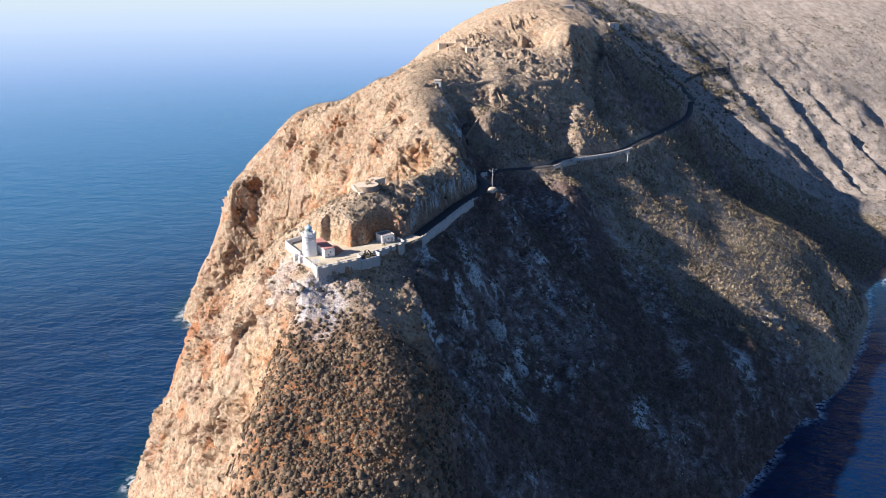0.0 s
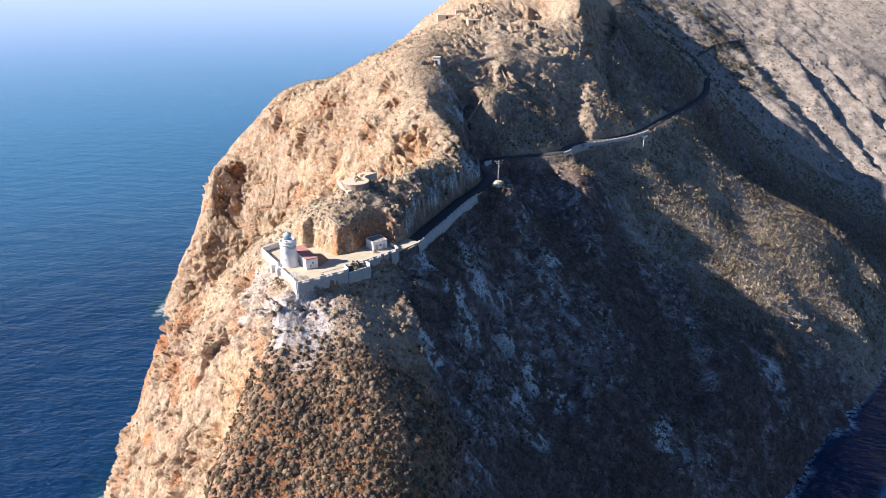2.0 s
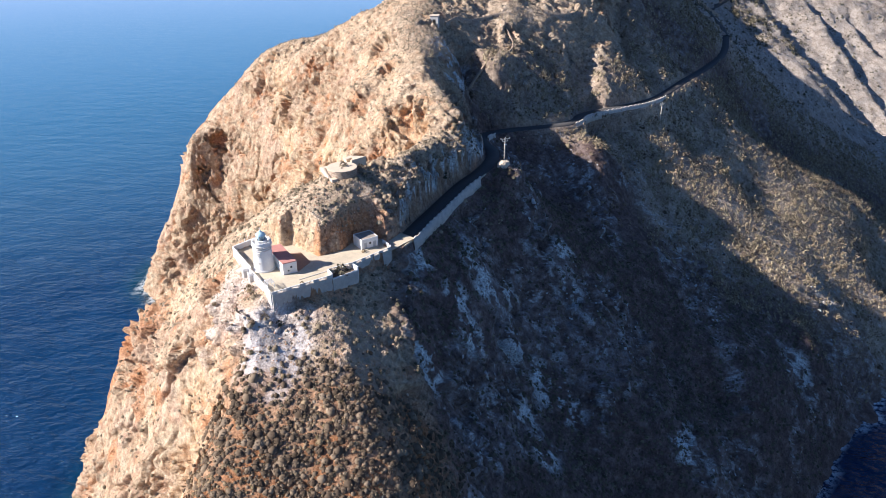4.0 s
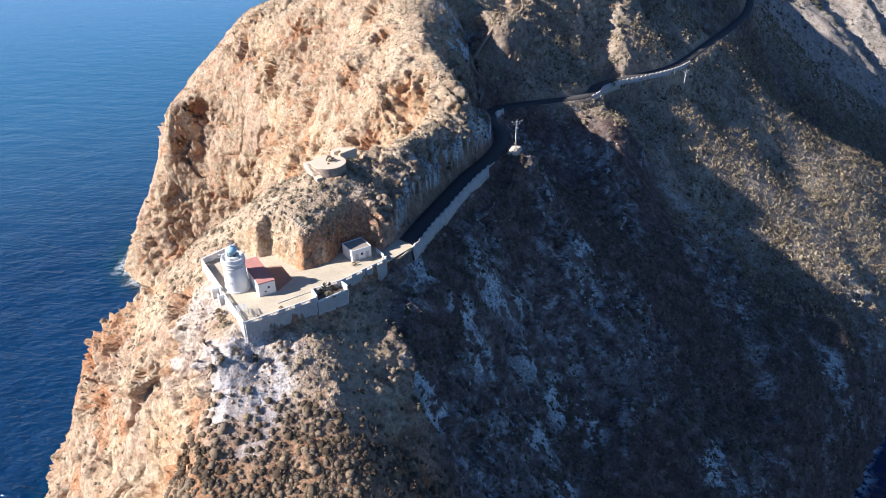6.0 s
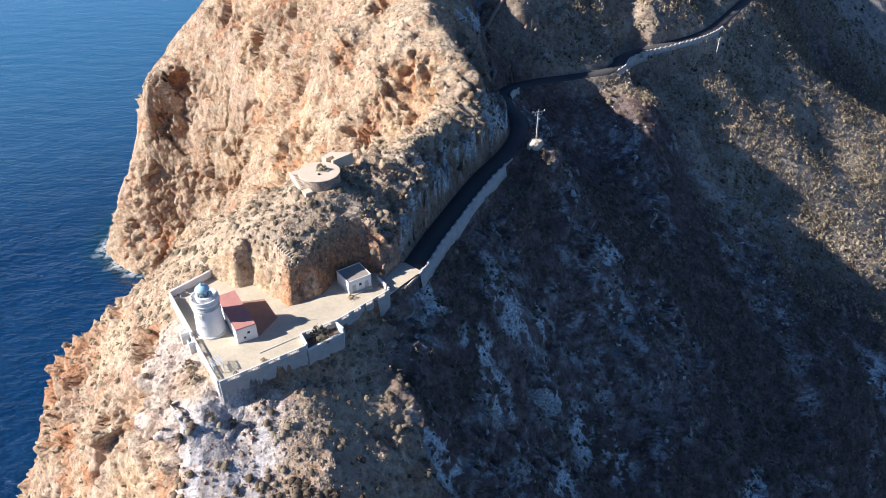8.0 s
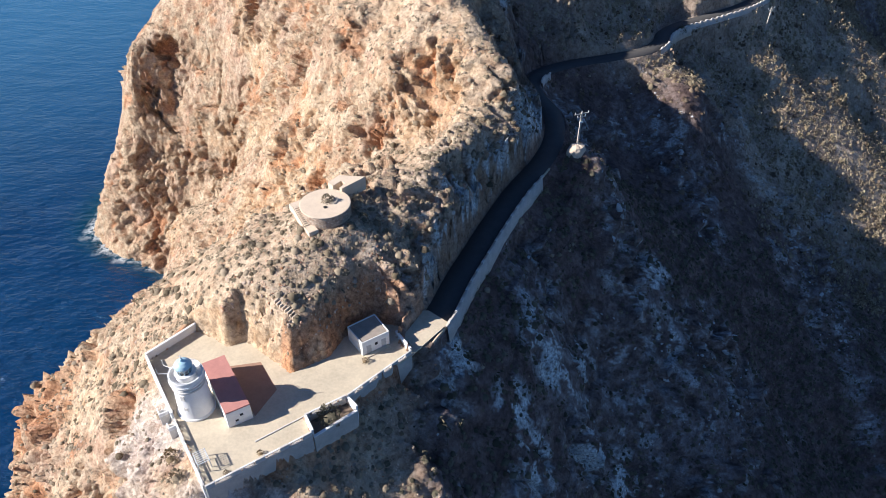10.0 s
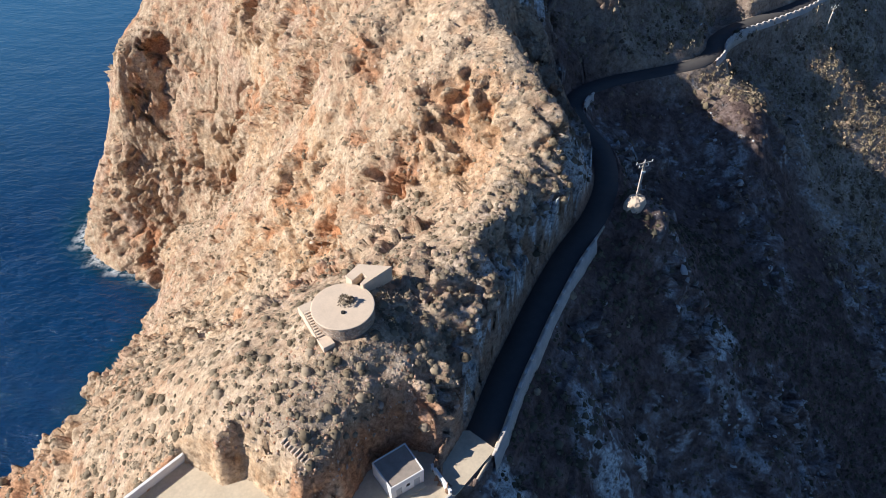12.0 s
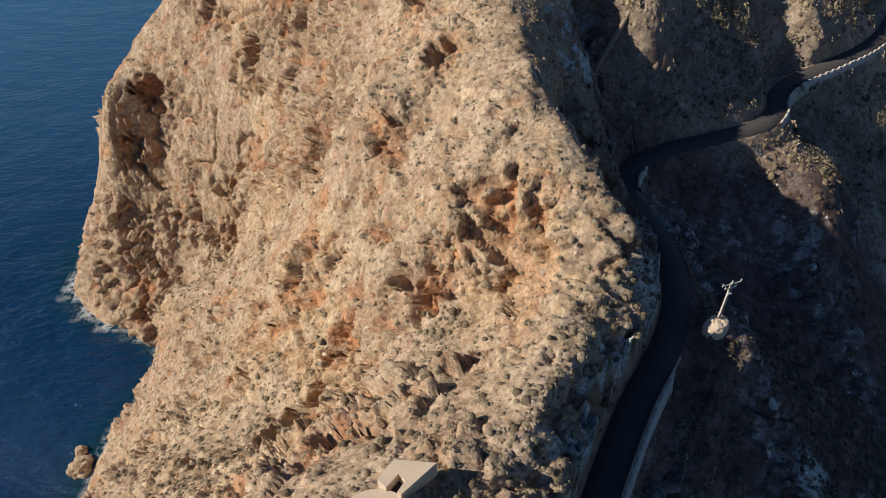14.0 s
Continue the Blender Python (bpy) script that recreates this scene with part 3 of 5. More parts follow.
    bent = mix(nt, 0.5, nt.nodes.new("ShaderNodeTexCoord").outputs["Object"], node(nt, "TexNoise", _2=0.5).outputs["Color"], "ADD")
    nt.links.new(bent, flake.inputs["Vector"])
    one_each = node(nt, "SeparateColor")
    nt.links.new(flake.outputs["Color"], one_each.inputs[0])
    chips = sums(nt, "ADD", sums(nt, "MULTIPLY", mid, 0.9), sums(nt, "MULTIPLY", one_each.outputs[0], 0.1))
    warm = ramp(nt, chips, [(0.30, (0.36, 0.21, 0.13)), (0.42, (0.47, 0.325, 0.215)), (0.52, (0.53, 0.41, 0.28)), (0.64, (0.60, 0.49, 0.355))])
    warm = mix(nt, ramp(nt, wide, [(0.36, (0.4, 0.4, 0.4)), (0.46, (0, 0, 0)), (0.55, (0, 0, 0)), (0.64, (0.4, 0.4, 0.4))]), warm, ramp(nt, fine, [(0.3, (0.52, 0.35, 0.26)), (0.6, (0.62, 0.47, 0.37))]))
    cream = ramp(nt, chips, [(0.3, (0.50, 0.31, 0.16)), (0.45, (0.59, 0.43, 0.27)), (0.6, (0.67, 0.53, 0.37))])
    rust = ramp(nt, fine, [(0.3, (0.36, 0.145, 0.06)), (0.6, (0.60, 0.29, 0.135)), (0.8, (0.68, 0.40, 0.22))])
    soil = ramp(nt, mid, [(0.3, (0.42, 0.325, 0.22)), (0.5, (0.54, 0.43, 0.305)), (0.7, (0.62, 0.51, 0.38))])
    red = ramp(nt, fine, [(0.3, (0.22, 0.10, 0.045)), (0.55, (0.44, 0.215, 0.10)), (0.75, (0.52, 0.30, 0.16))])
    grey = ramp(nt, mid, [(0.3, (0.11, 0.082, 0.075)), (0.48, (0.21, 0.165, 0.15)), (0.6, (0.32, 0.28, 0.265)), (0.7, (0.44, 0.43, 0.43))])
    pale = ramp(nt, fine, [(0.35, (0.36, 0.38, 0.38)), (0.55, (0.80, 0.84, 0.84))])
    # thin soil of the east slopes, with their shade put into its colour
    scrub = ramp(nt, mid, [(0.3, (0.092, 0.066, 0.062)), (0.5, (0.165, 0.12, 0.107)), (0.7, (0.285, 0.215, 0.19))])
    white = ramp(nt, fine, [(0.3, (0.52, 0.47, 0.45)), (0.6, (0.80, 0.76, 0.74))])
    warm = mix(nt, attribute(nt, "cream"), warm, cream)
    warm = mix(nt, sums(nt, "MULTIPLY", attribute(nt, "rust"), 0.75), warm, rust)
    base = mix(nt, attribute(nt, "hard"), soil, warm)
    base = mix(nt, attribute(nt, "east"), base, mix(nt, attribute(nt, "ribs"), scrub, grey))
    # the same slopes' soil in a paler colour where sunlight falls
    base = mix(nt, attribute(nt, "sunlit_straw"), base, ramp(nt, mid, [(0.3, (0.40, 0.32, 0.23)), (0.5, (0.55, 0.45, 0.34)), (0.7, (0.64, 0.54, 0.42))]))
    base = mix(nt, attribute(nt, "pale"), base, pale)
    base = mix(nt, attribute(nt, "red"), base, red)
    base = mix(nt, attribute(nt, "white"), base, white)
    strata = node(nt, "Mapping")
    strata.inputs["Rotation"].default_value, strata.inputs["Scale"].default_value = (0.3, 0.2, radians(-22)), (0.16, 0.035, 0.2)
    nt.links.new(nt.nodes.new("ShaderNodeTexCoord").outputs["Object"], strata.inputs["Vector"])
    base = mix(nt, attribute(nt, "dry"), base, mix(nt, 0.95, soil, ramp(nt, noise_tex(nt, 1.0, 8, 0.75, strata.outputs[0]), [(0.34, (0.27, 0.23, 0.195)), (0.46, (0.41, 0.36, 0.31)), (0.56, (0.52, 0.465, 0.41)), (0.68, (0.62, 0.565, 0.50))])))
    speck = noise_tex(nt, 0.75, 8, 0.8)
    base = mix(nt, 0.7, base, ramp(nt, speck, [(0.36, (0.36, 0.31, 0.27)), (0.46, (0.8, 0.77, 0.74)), (0.54, (1, 1, 1)), (0.66, (1.25, 1.22, 1.18))]), "MULTIPLY")
    base = mix(nt, 0.6, base, ramp(nt, fine, [(0.3, (0.5, 0.45, 0.41)), (0.47, (0.95, 0.95, 0.95)), (0.7, (1.12, 1.12, 1.12))]), "MULTIPLY")
    base = mix(nt, 0.4, base, ramp(nt, grain, [(0.3, (0.6, 0.58, 0.55)), (0.6, (1, 1, 1))]), "MULTIPLY")
    sh.inputs["Roughness"].default_value = 0.95
    sh.inputs["Specular IOR Level"].default_value = 0.15
    crest = node(nt, "TexNoise", noise_type="RIDGED_MULTIFRACTAL")
    crest.inputs["Scale"].default_value, crest.inputs["Detail"].default_value, crest.inputs["Roughness"].default_value = 0.45, 7.0, 0.6
    nt.links.new(nt.nodes.new("ShaderNodeTexCoord").outputs["Object"], crest.inputs["Vector"])
    gap = crest.outputs["Fac"]
    large, _ = broken_faces(nt, 0.42, 0.5, 3.0)
    small, own = broken_faces(nt, 1.3, 0.5, 7.0)
    base = mix(nt, 0.5, base, ramp(nt, own, [(0.0, (0.7, 0.66, 0.62)), (0.4, (1, 1, 1)), (1.0, (1.2, 1.19, 1.17))]), "MULTIPLY")
    nt.links.new(base, sh.inputs["Base Color"])
    keep = sums(nt, "ADD", sums(nt, "MULTIPLY", attribute(nt, "hard"), 0.65), 0.35)
    large, small = sums(nt, "MULTIPLY", large, keep), sums(nt, "MULTIPLY", small, keep)
    zero = bump(nt, sh, large, 1.0, 1.0)
    half = bump(nt, sh, small, 1.0, 1.0, zero)
    one = bump(nt, sh, fine, 0.7, 0.2, half)
    two = bump(nt, sh, gap, 0.6, 0.3, one)
    bump(nt, sh, grain, 0.8, 0.12, two)
    return mat


def make_sea_material():
    mat, nt, sh = material("sea_water")
    at = nt.nodes.new("ShaderNodeTexCoord").outputs["Object"]
    turn = node(nt, "Mapping")
    turn.inputs["Rotation"].default_value, turn.inputs["Scale"].default_value = (0, 0, radians(24)), (0.5, 1.0, 1.0)
    nt.links.new(at, turn.inputs["Vector"])
    rough_sea = attribute(nt, "waves")
    swell = noise_tex(nt, 0.06, 4, 0.55, turn.outputs[0])
    chop = noise_tex(nt, 0.35, 5, 0.6, turn.outputs[0])
    wide = noise_tex(nt, 0.006, 4, 0.5)
    deep = ramp(nt, wide, [(0.35, (0.003, 0.022, 0.075)), (0.65, (0.005, 0.032, 0.098))])
    shallow = mix(nt, attribute(nt, "shoal"), deep, (0.004, 0.036, 0.062))
    # bay water coloured darker, so the headland's shadow edge on it is lost
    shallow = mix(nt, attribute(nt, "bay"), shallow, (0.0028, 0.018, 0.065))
    foam = sums(nt, "MULTIPLY", attribute(nt, "foam"), ramp(nt, noise_tex(nt, 0.3, 6, 0.7), [(0.44, (0, 0, 0)), (0.56, (1, 1, 1))]))
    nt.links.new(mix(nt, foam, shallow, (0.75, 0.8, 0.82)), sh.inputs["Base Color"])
    sh.inputs["Roughness"].default_value = 0.09
    sh.inputs["IOR"].default_value = 1.33
    one = bump(nt, sh, sums(nt, "MULTIPLY", swell, rough_sea), 0.9, 5.5)
    bump(nt, sh, sums(nt, "MULTIPLY", chop, rough_sea), 0.9, 1.7, one)
    return mat


LAND, SEA = make_land_material(), make_sea_material()
LIMEWASH = plain("white_limewash", (0.80, 0.79, 0.77), 0.86, 0.8, 0.8, 0.3)
LIMEWASH_OLD = plain("weathered_limewash", (0.66, 0.63, 0.58), 0.7, 0.5, 0.9, 0.5)
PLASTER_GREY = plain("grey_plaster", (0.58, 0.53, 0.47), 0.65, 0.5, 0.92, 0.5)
PAVING = plain("sandy_concrete_paving", (0.62, 0.53, 0.385), 0.7, 0.22, 0.9, 0.3)
TERRACOTTA = plain("red_roof_paint", (0.52, 0.24, 0.20), 0.8, 0.6, 0.85, 0.3)
ASPHALT = plain("asphalt", (0.075, 0.071, 0.069), 0.75, 0.5, 0.9, 0.4)
CONCRETE = plain("pale_concrete", (0.70, 0.57, 0.425), 0.82, 0.5, 0.92, 0.4)


def make_masonry_material():
    mat, nt, sh = material("stone_masonry")
    squeeze = node(nt, "Mapping")
    squeeze.inputs["Scale"].default_value = (1.7, 1.7, 2.8)
    nt.links.new(nt.nodes.new("ShaderNodeTexCoord").outputs["Object"], squeeze.inputs["Vector"])
    cells, rims = node(nt, "TexVoronoi"), node(nt, "TexVoronoi", feature="DISTANCE_TO_EDGE")
    for v in (cells, rims):
        v.inputs["Scale"].default_value = 1.0
        nt.links.new(squeeze.outputs[0], v.inputs["Vector"])
    own = node(nt, "SeparateColor")
    nt.links.new(cells.outputs["Color"], own.inputs[0])
    stone = ramp(nt, own.outputs[0], [(0.0, (0.34, 0.23, 0.16)), (0.5, (0.50, 0.38, 0.28)), (1.0, (0.62, 0.50, 0.38))])
    stone = mix(nt, 0.35, stone, ramp(nt, noise_tex(nt, 6.0, 4, 0.6), [(0.3, (0.6, 0.56, 0.52)), (0.65, (1, 1, 1))]), "MULTIPLY")
    gap = ramp(nt, rims.outputs["Distance"], [(0.03, (0, 0, 0)), (0.12, (1, 1, 1))])
    nt.links.new(mix(nt, gap, (0.40, 0.33, 0.26), stone), sh.inputs["Base Color"])
    sh.inputs["Roughness"].default_value = 0.95
    bump(nt, sh, gap, 0.9, 0.08)
    return mat


RUBBLE_WALL = make_masonry_material()
ROOF_GREY = plain("gravel_roof", (0.36, 0.31, 0.26), 0.7, 0.9, 0.95, 0.5)
POLE_WOOD = plain("pale_concrete_pole", (0.55, 0.50, 0.43), 0.8, 1.2, 0.85, 0.3)
DARK = plain("dark_opening", (0.03, 0.028, 0.025), 0.8, 1.0, 0.9, 0.1)


# ---- building helpers ----
def mesh_from(name, verts, faces, mat, smooth_faces=False):
    """A mesh from arrays of corners and of triangles or quads."""
    me = bpy.data.meshes.new(name)
    verts, faces = np.asarray(verts, np.float32), np.asarray(faces, np.int32)
    n, k = faces.shape
    me.vertices.add(len(verts))
    me.vertices.foreach_set("co", verts.ravel())
    me.loops.add(n * k)
    me.loops.foreach_set("vertex_index", faces.ravel())
    me.polygons.add(n)
    me.polygons.foreach_set("loop_start", np.arange(0, n * k, k, dtype=np.int32))
    if smooth_faces:
        me.polygons.foreach_set("use_smooth", np.ones(n, bool))
    me.update(calc_edges=True)
    me.materials.append(mat)
    return me


def grid_faces(rows, cols):
    i = np.arange((rows - 1) * cols).reshape(rows - 1, cols)[:, :-1].ravel()
    return np.stack([i, i + 1, i + cols + 1, i + cols], 1)


def part(name, bm, mat, parent=None, label="", at=None):
    """Links a bmesh as one mesh object, under a thing or a part."""
    me = bpy.data.meshes.new(name)
    bm.normal_update()
    bm.to_mesh(me)
    bm.free()
    me.materials.append(mat)
    ob = new(name, me)
    if at is not None:
        ob.matrix_basis = at
    if parent is not None:
        ob.parent = parent
    return tagged(ob, label)


def thing(name, label, category, at=None, group="", kind=""):
    ob = new(name)
    if at is not None:
        ob.matrix_basis = at
    return tagged(ob, label, category, group, kind)


def box(bm, lo, hi, m=None, bevel=0.0):
    lo, hi = Vector(lo), Vector(hi)
    made = bmesh.ops.create_cube(bm, size=1.0, matrix=Matrix.Translation((lo + hi) / 2) @ Matrix.Diagonal((*(hi - lo), 1)))["verts"]
    if bevel:
        edges = list({e for v in made for e in v.link_edges})
        made = bmesh.ops.bevel(bm, geom=edges, offset=bevel, segments=1, affect="EDGES")["verts"]
    if m is not None:
        bmesh.ops.transform(bm, matrix=m, verts=list(made))
    return made


def boxed(lo, hi, m=None, bevel=0.0):
    bm = bmesh.new()
    box(bm, lo, hi, m, bevel)
    return bm


def turned(profile, sides=40, m=None):
    """A body of revolution from rows of radius and height, closed at both ends."""
    bm = bmesh.new()
    rings = []
    for r, z in profile:
        rings.append([bm.verts.new((r * math.cos(2 * math.pi * i / sides), r * math.sin(2 * math.pi * i / sides), z)) for i in range(sides)])
    for a, b in zip(rings, rings[1:]):
        for i in range(sides):
            bm.faces.new((a[i], a[(i + 1) % sides], b[(i + 1) % sides], b[i]))
    bm.faces.new(list(reversed(rings[0])))
    bm.faces.new(rings[-1])
    if m is not None:
        bmesh.ops.transform(bm, matrix=m, verts=bm.verts)
    return bm


def rod(bm, a, b, r, sides=6):
    a, b = Vector(a), Vector(b)
    d = b - a
    bmesh.ops.create_cone(bm, cap_ends=True, segments=sides, radius1=r, radius2=r, depth=d.length, matrix=Matrix.Translation((a + b) / 2) @ d.to_track_quat("Z", "Y").to_matrix().to_4x4())


def prism(polygon, low, high):
    """An upright prism over a polygon of x, y."""
    bm = bmesh.new()
    a = [bm.verts.new((x, y, low)) for x, y in polygon]
    b = [bm.verts.new((x, y, high)) for x, y in polygon]
    bm.faces.new(list(reversed(a)))
    bm.faces.new(b)
    for i in range(len(a)):
        j = (i + 1) % len(a)
        bm.faces.new((a[i], a[j], b[j], b[i]))
    bmesh.ops.recalc_face_normals(bm, faces=bm.faces)
    return bm


# ---- the land and the sea ----
land_mesh = mesh_from("ground", pos, grid_faces(len(gy), len(gx)), LAND, True)
ground = tagged(new("ground", land_mesh), "steep headland of tan and orange rock with scrub and scree", "ground", kind="structure")
white = smooth(12.5, 6, np.hypot(xy[:, 0] + 44, (xy[:, 1] - 225.5) * 0.75) + 4 * fractal(p3 / 5, 3, 81)) * smooth(240, 233, xy[:, 1])
red_face = smooth(-64, -54, xy[:, 0]) * smooth(10, -8, xy[:, 0]) * smooth(226, 212, xy[:, 1]) * (0.55 + 0.45 * smooth(-0.4, 0.4, fractal(p3 / 9, 3, 83)))
red_cut = smooth(4.5, 2.5, court_d) * smooth(254, 257, xy[:, 1]) * smooth(-37.5, -35, xy[:, 0]) * smooth(-15, -19, xy[:, 0]) * smooth(-0.6, 0.1, fractal(p3 / 3, 2, 85))
white = np.maximum(white, 0.55 * smooth(10, 4, np.hypot(xy[:, 0] + 59, (xy[:, 1] - 246) * 0.7) + 3 * fractal(p3 / 4, 2, 82)))
recess = smooth(-0.7, -1.7, rock) * crags
rust = np.clip(0.35 * recess + 0.7 * pits + 0.8 * cleft * crags * rocky + 0.5 * smooth(0.6, 0.9, fractal(p3 / [7, 7, 10], 3, 191)), 0, 1) * (1 - east)
for rx_, ry_, rz_, rr_ in ((-87, 450, 129, 6), (-133, 476, 101, 6), (-39, 350, 140, 5), (-45, 336, 123, 6), (-73, 349, 97, 6), (-56, 325, 106, 8), (-40, 303, 140, 8), (-28, 331, 139, 5), (-24, 379, 164, 7), (-100, 262, 88, 6), (-113, 251, 64, 5), (-91, 246, 92, 5), (-67, 256, 125, 8), (-110, 300, 80, 9), (-138, 470, 75, 9), (-20, 262, 140, 6), (-30, 262, 139, 5), (-128, 287, 55, 14), (-140, 291, 26, 12), (-100, 278, 103, 14), (-112, 281, 88, 12), (-120, 283, 74, 12), (-58, 262, 137, 5), (-48, 264, 138, 5)):
    rust = np.maximum(rust, smooth(rr_, rr_ * 0.3, np.sqrt(((p3 - [rx_, ry_, rz_]) ** 2).sum(1)) + 3 * fractal(p3 / 4, 3, 193)))
rust = np.maximum(rust, 1.2 * red_cut)
cream = smooth(34, 12, np.sqrt((xy[:, 0] + 62) ** 2 + ((xy[:, 1] - 330) * 0.6) ** 2) + 9 * fractal(p3 / 12, 3, 197)) * 0.9
cream = np.maximum(cream, smooth(7, 1, court_d) * smooth(250, 254, xy[:, 1]) * smooth(-34, -37, xy[:, 0]) * 0.8)
cream = np.maximum(cream, 0.8 * smooth(20, 6, np.hypot(xy[:, 0] + 12, xy[:, 1] - 335) + 5 * fractal(p3 / 7, 3, 199)))
cream = np.maximum(cream, smooth(19, 7, np.hypot((xy[:, 0] + 67) * 1.2, (xy[:, 1] - 222) * 0.5) + 5 * fractal(p3 / 8, 3, 203)))
cream = np.maximum(cream, 0.7 * smooth(0.25, 0.6, fractal(p3 / [18, 18, 24], 3, 201)))
hard = np.maximum(hard, smooth(4, 1, court_d) * 0.9)
white *= 0.7 + 0.3 * smooth(-0.3, 0.4, fractal(np.c_[p3[:, 0] / 2.2, p3[:, 1] / 6, p3[:, 2] / 7], 3, 86))
dry = smooth(560, 640, xy[:, 1]) * smooth(90, 170, xy[:, 0])
# sunlit part of the east slopes, paled in colour
sunlit_straw = np.maximum(smooth(86, 108, xy[:, 0]) * smooth(350, 385, xy[:, 1]), 0.7 * smooth(384, 396, xy[:, 1]) * smooth(12, 26, xy[:, 0])) * smooth(560, 480, xy[:, 1]) * (0.6 + 0.4 * smooth(-0.4, 0.3, fractal(p3 / 10, 3, 89)))
streak = fractal(np.c_[p3[:, 0] / 3, p3[:, 1] / 3, p3[:, 2] / 9], 5, 87, 0.65)
pale = np.zeros(len(xy))
for px_, py_, pz_, wide_, tall_ in ((12, 280, 121, 6, 9), (16, 276, 113, 6, 12), (22, 284, 110, 6, 10), (24, 268, 98, 5, 12), (10, 257, 108, 6, 9), (47, 311, 109, 6, 9), (48, 299, 100, 5, 10), (-5, 240, 116, 5, 10), (-3, 236, 108, 5, 8), (36, 269, 79, 7, 10), (5, 263, 118, 5, 8), (-7, 264, 130, 5, 5), (27, 254, 78, 5, 16), (33, 245, 66, 5, 14), (160, 327, 40, 8, 20), (45, 268, 70, 6, 14), (5, 402, 164, 9, 14), (6, 390, 160, 8, 10), (90, 268, 52, 7, 12), (2, 300, 146, 9, 9), (-6, 288, 143, 8, 8)):
    far_ = np.sqrt(((xy[:, 0] - px_) / wide_) ** 2 + ((xy[:, 1] - py_) / wide_) ** 2 + ((z0 - pz_) / tall_) ** 2)
    pale = np.maximum(pale, smooth(1.5, 0.5, far_) * smooth(0.0, 0.22, streak))
cliff = smooth(17, 12, road_d) * (road_side > 0) * smooth(266, 274, xy[:, 1]) * smooth(352, 335, xy[:, 1])
pale = np.maximum(pale, cliff * (0.15 + 0.85 * smooth(0.9, 1.6, steep)) * smooth(-0.1, 0.3, streak + 0.4 * fractal(p3 / 9, 2, 88)) * 0.9)
pale = np.maximum(pale, 0.5 * ribs * smooth(0.5, 0.7, streak) * smooth(430, 380, xy[:, 1]))
pale *= smooth(3.2, 3.8, road_d)
for key, value in (("hard", hard), ("rust", rust), ("sunlit_straw", sunlit_straw), ("cream", cream), ("pale", pale), ("east", east * (1 - dry)), ("ribs", ribs), ("red", np.clip(red_face, 0, 1)), ("white", white), ("dry", dry)):
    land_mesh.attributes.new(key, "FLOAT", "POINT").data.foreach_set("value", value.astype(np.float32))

sx, sy = steps((-15000, -5000, 2500), (-5000, -1000, 400), (-1000, -400, 60), (-400, 500, 6), (500, 1000, 60), (1000, 5000, 400), (5000, 15001, 2500)), steps((-1500, 0, 150), (0, 700, 6), (700, 1500, 60), (1500, 5000, 350), (5000, 15001, 2500))
SX, SY = np.meshgrid(sx, sy)
sea_xy = np.c_[SX.ravel(), SY.ravel()]
sea_mesh = mesh_from("water", np.c_[sea_xy, np.zeros(len(sea_xy))], grid_faces(len(sy), len(sx)), SEA)
sea = tagged(new("water", sea_mesh), "deep blue open sea with light ripples", "water", kind="structure")
depth = -on_grid(tx, ty, tz, sea_xy)
depth = np.where((sea_xy[:, 0] < -320) | (sea_xy[:, 1] < 75) | (sea_xy[:, 1] > 1700), 60, depth)
sea_mesh.attributes.new("shoal", "FLOAT", "POINT").data.foreach_set("value", smooth(16, 0, depth).astype(np.float32))
sea_mesh.attributes.new("waves", "FLOAT", "POINT").data.foreach_set("value", (1 / (1 + (np.hypot(sea_xy[:, 0], sea_xy[:, 1]) / 900) ** 2)).astype(np.float32))
# where the water colour is darkened against the headland's shadow edge
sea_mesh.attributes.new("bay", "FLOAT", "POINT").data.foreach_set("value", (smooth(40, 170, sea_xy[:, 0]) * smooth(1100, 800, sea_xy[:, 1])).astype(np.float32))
sea_mesh.attributes.new("foam", "FLOAT", "POINT").data.foreach_set("value", smooth(2.4, 0.3, depth).astype(np.float32))

# pale glowing shell for haze where sea and sky meet, all round, far off
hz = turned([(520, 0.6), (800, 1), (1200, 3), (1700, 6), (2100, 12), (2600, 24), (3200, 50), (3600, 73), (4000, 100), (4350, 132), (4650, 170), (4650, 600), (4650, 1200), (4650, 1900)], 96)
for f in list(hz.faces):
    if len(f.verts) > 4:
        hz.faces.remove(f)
haze_mat, hnt, hsh = material("haze_glow")
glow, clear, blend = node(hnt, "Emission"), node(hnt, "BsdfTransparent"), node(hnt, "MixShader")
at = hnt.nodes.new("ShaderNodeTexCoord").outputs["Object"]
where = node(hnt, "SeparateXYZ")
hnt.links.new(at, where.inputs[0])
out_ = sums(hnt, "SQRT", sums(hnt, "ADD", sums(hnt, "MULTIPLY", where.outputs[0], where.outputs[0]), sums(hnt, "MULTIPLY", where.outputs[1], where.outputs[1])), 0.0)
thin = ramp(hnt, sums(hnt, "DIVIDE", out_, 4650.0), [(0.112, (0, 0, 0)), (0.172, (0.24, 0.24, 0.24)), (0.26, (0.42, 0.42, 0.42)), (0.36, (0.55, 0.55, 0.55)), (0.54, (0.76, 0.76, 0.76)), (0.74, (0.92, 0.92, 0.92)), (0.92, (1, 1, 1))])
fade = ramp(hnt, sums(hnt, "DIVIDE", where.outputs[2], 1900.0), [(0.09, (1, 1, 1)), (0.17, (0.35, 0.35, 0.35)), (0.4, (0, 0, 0))])
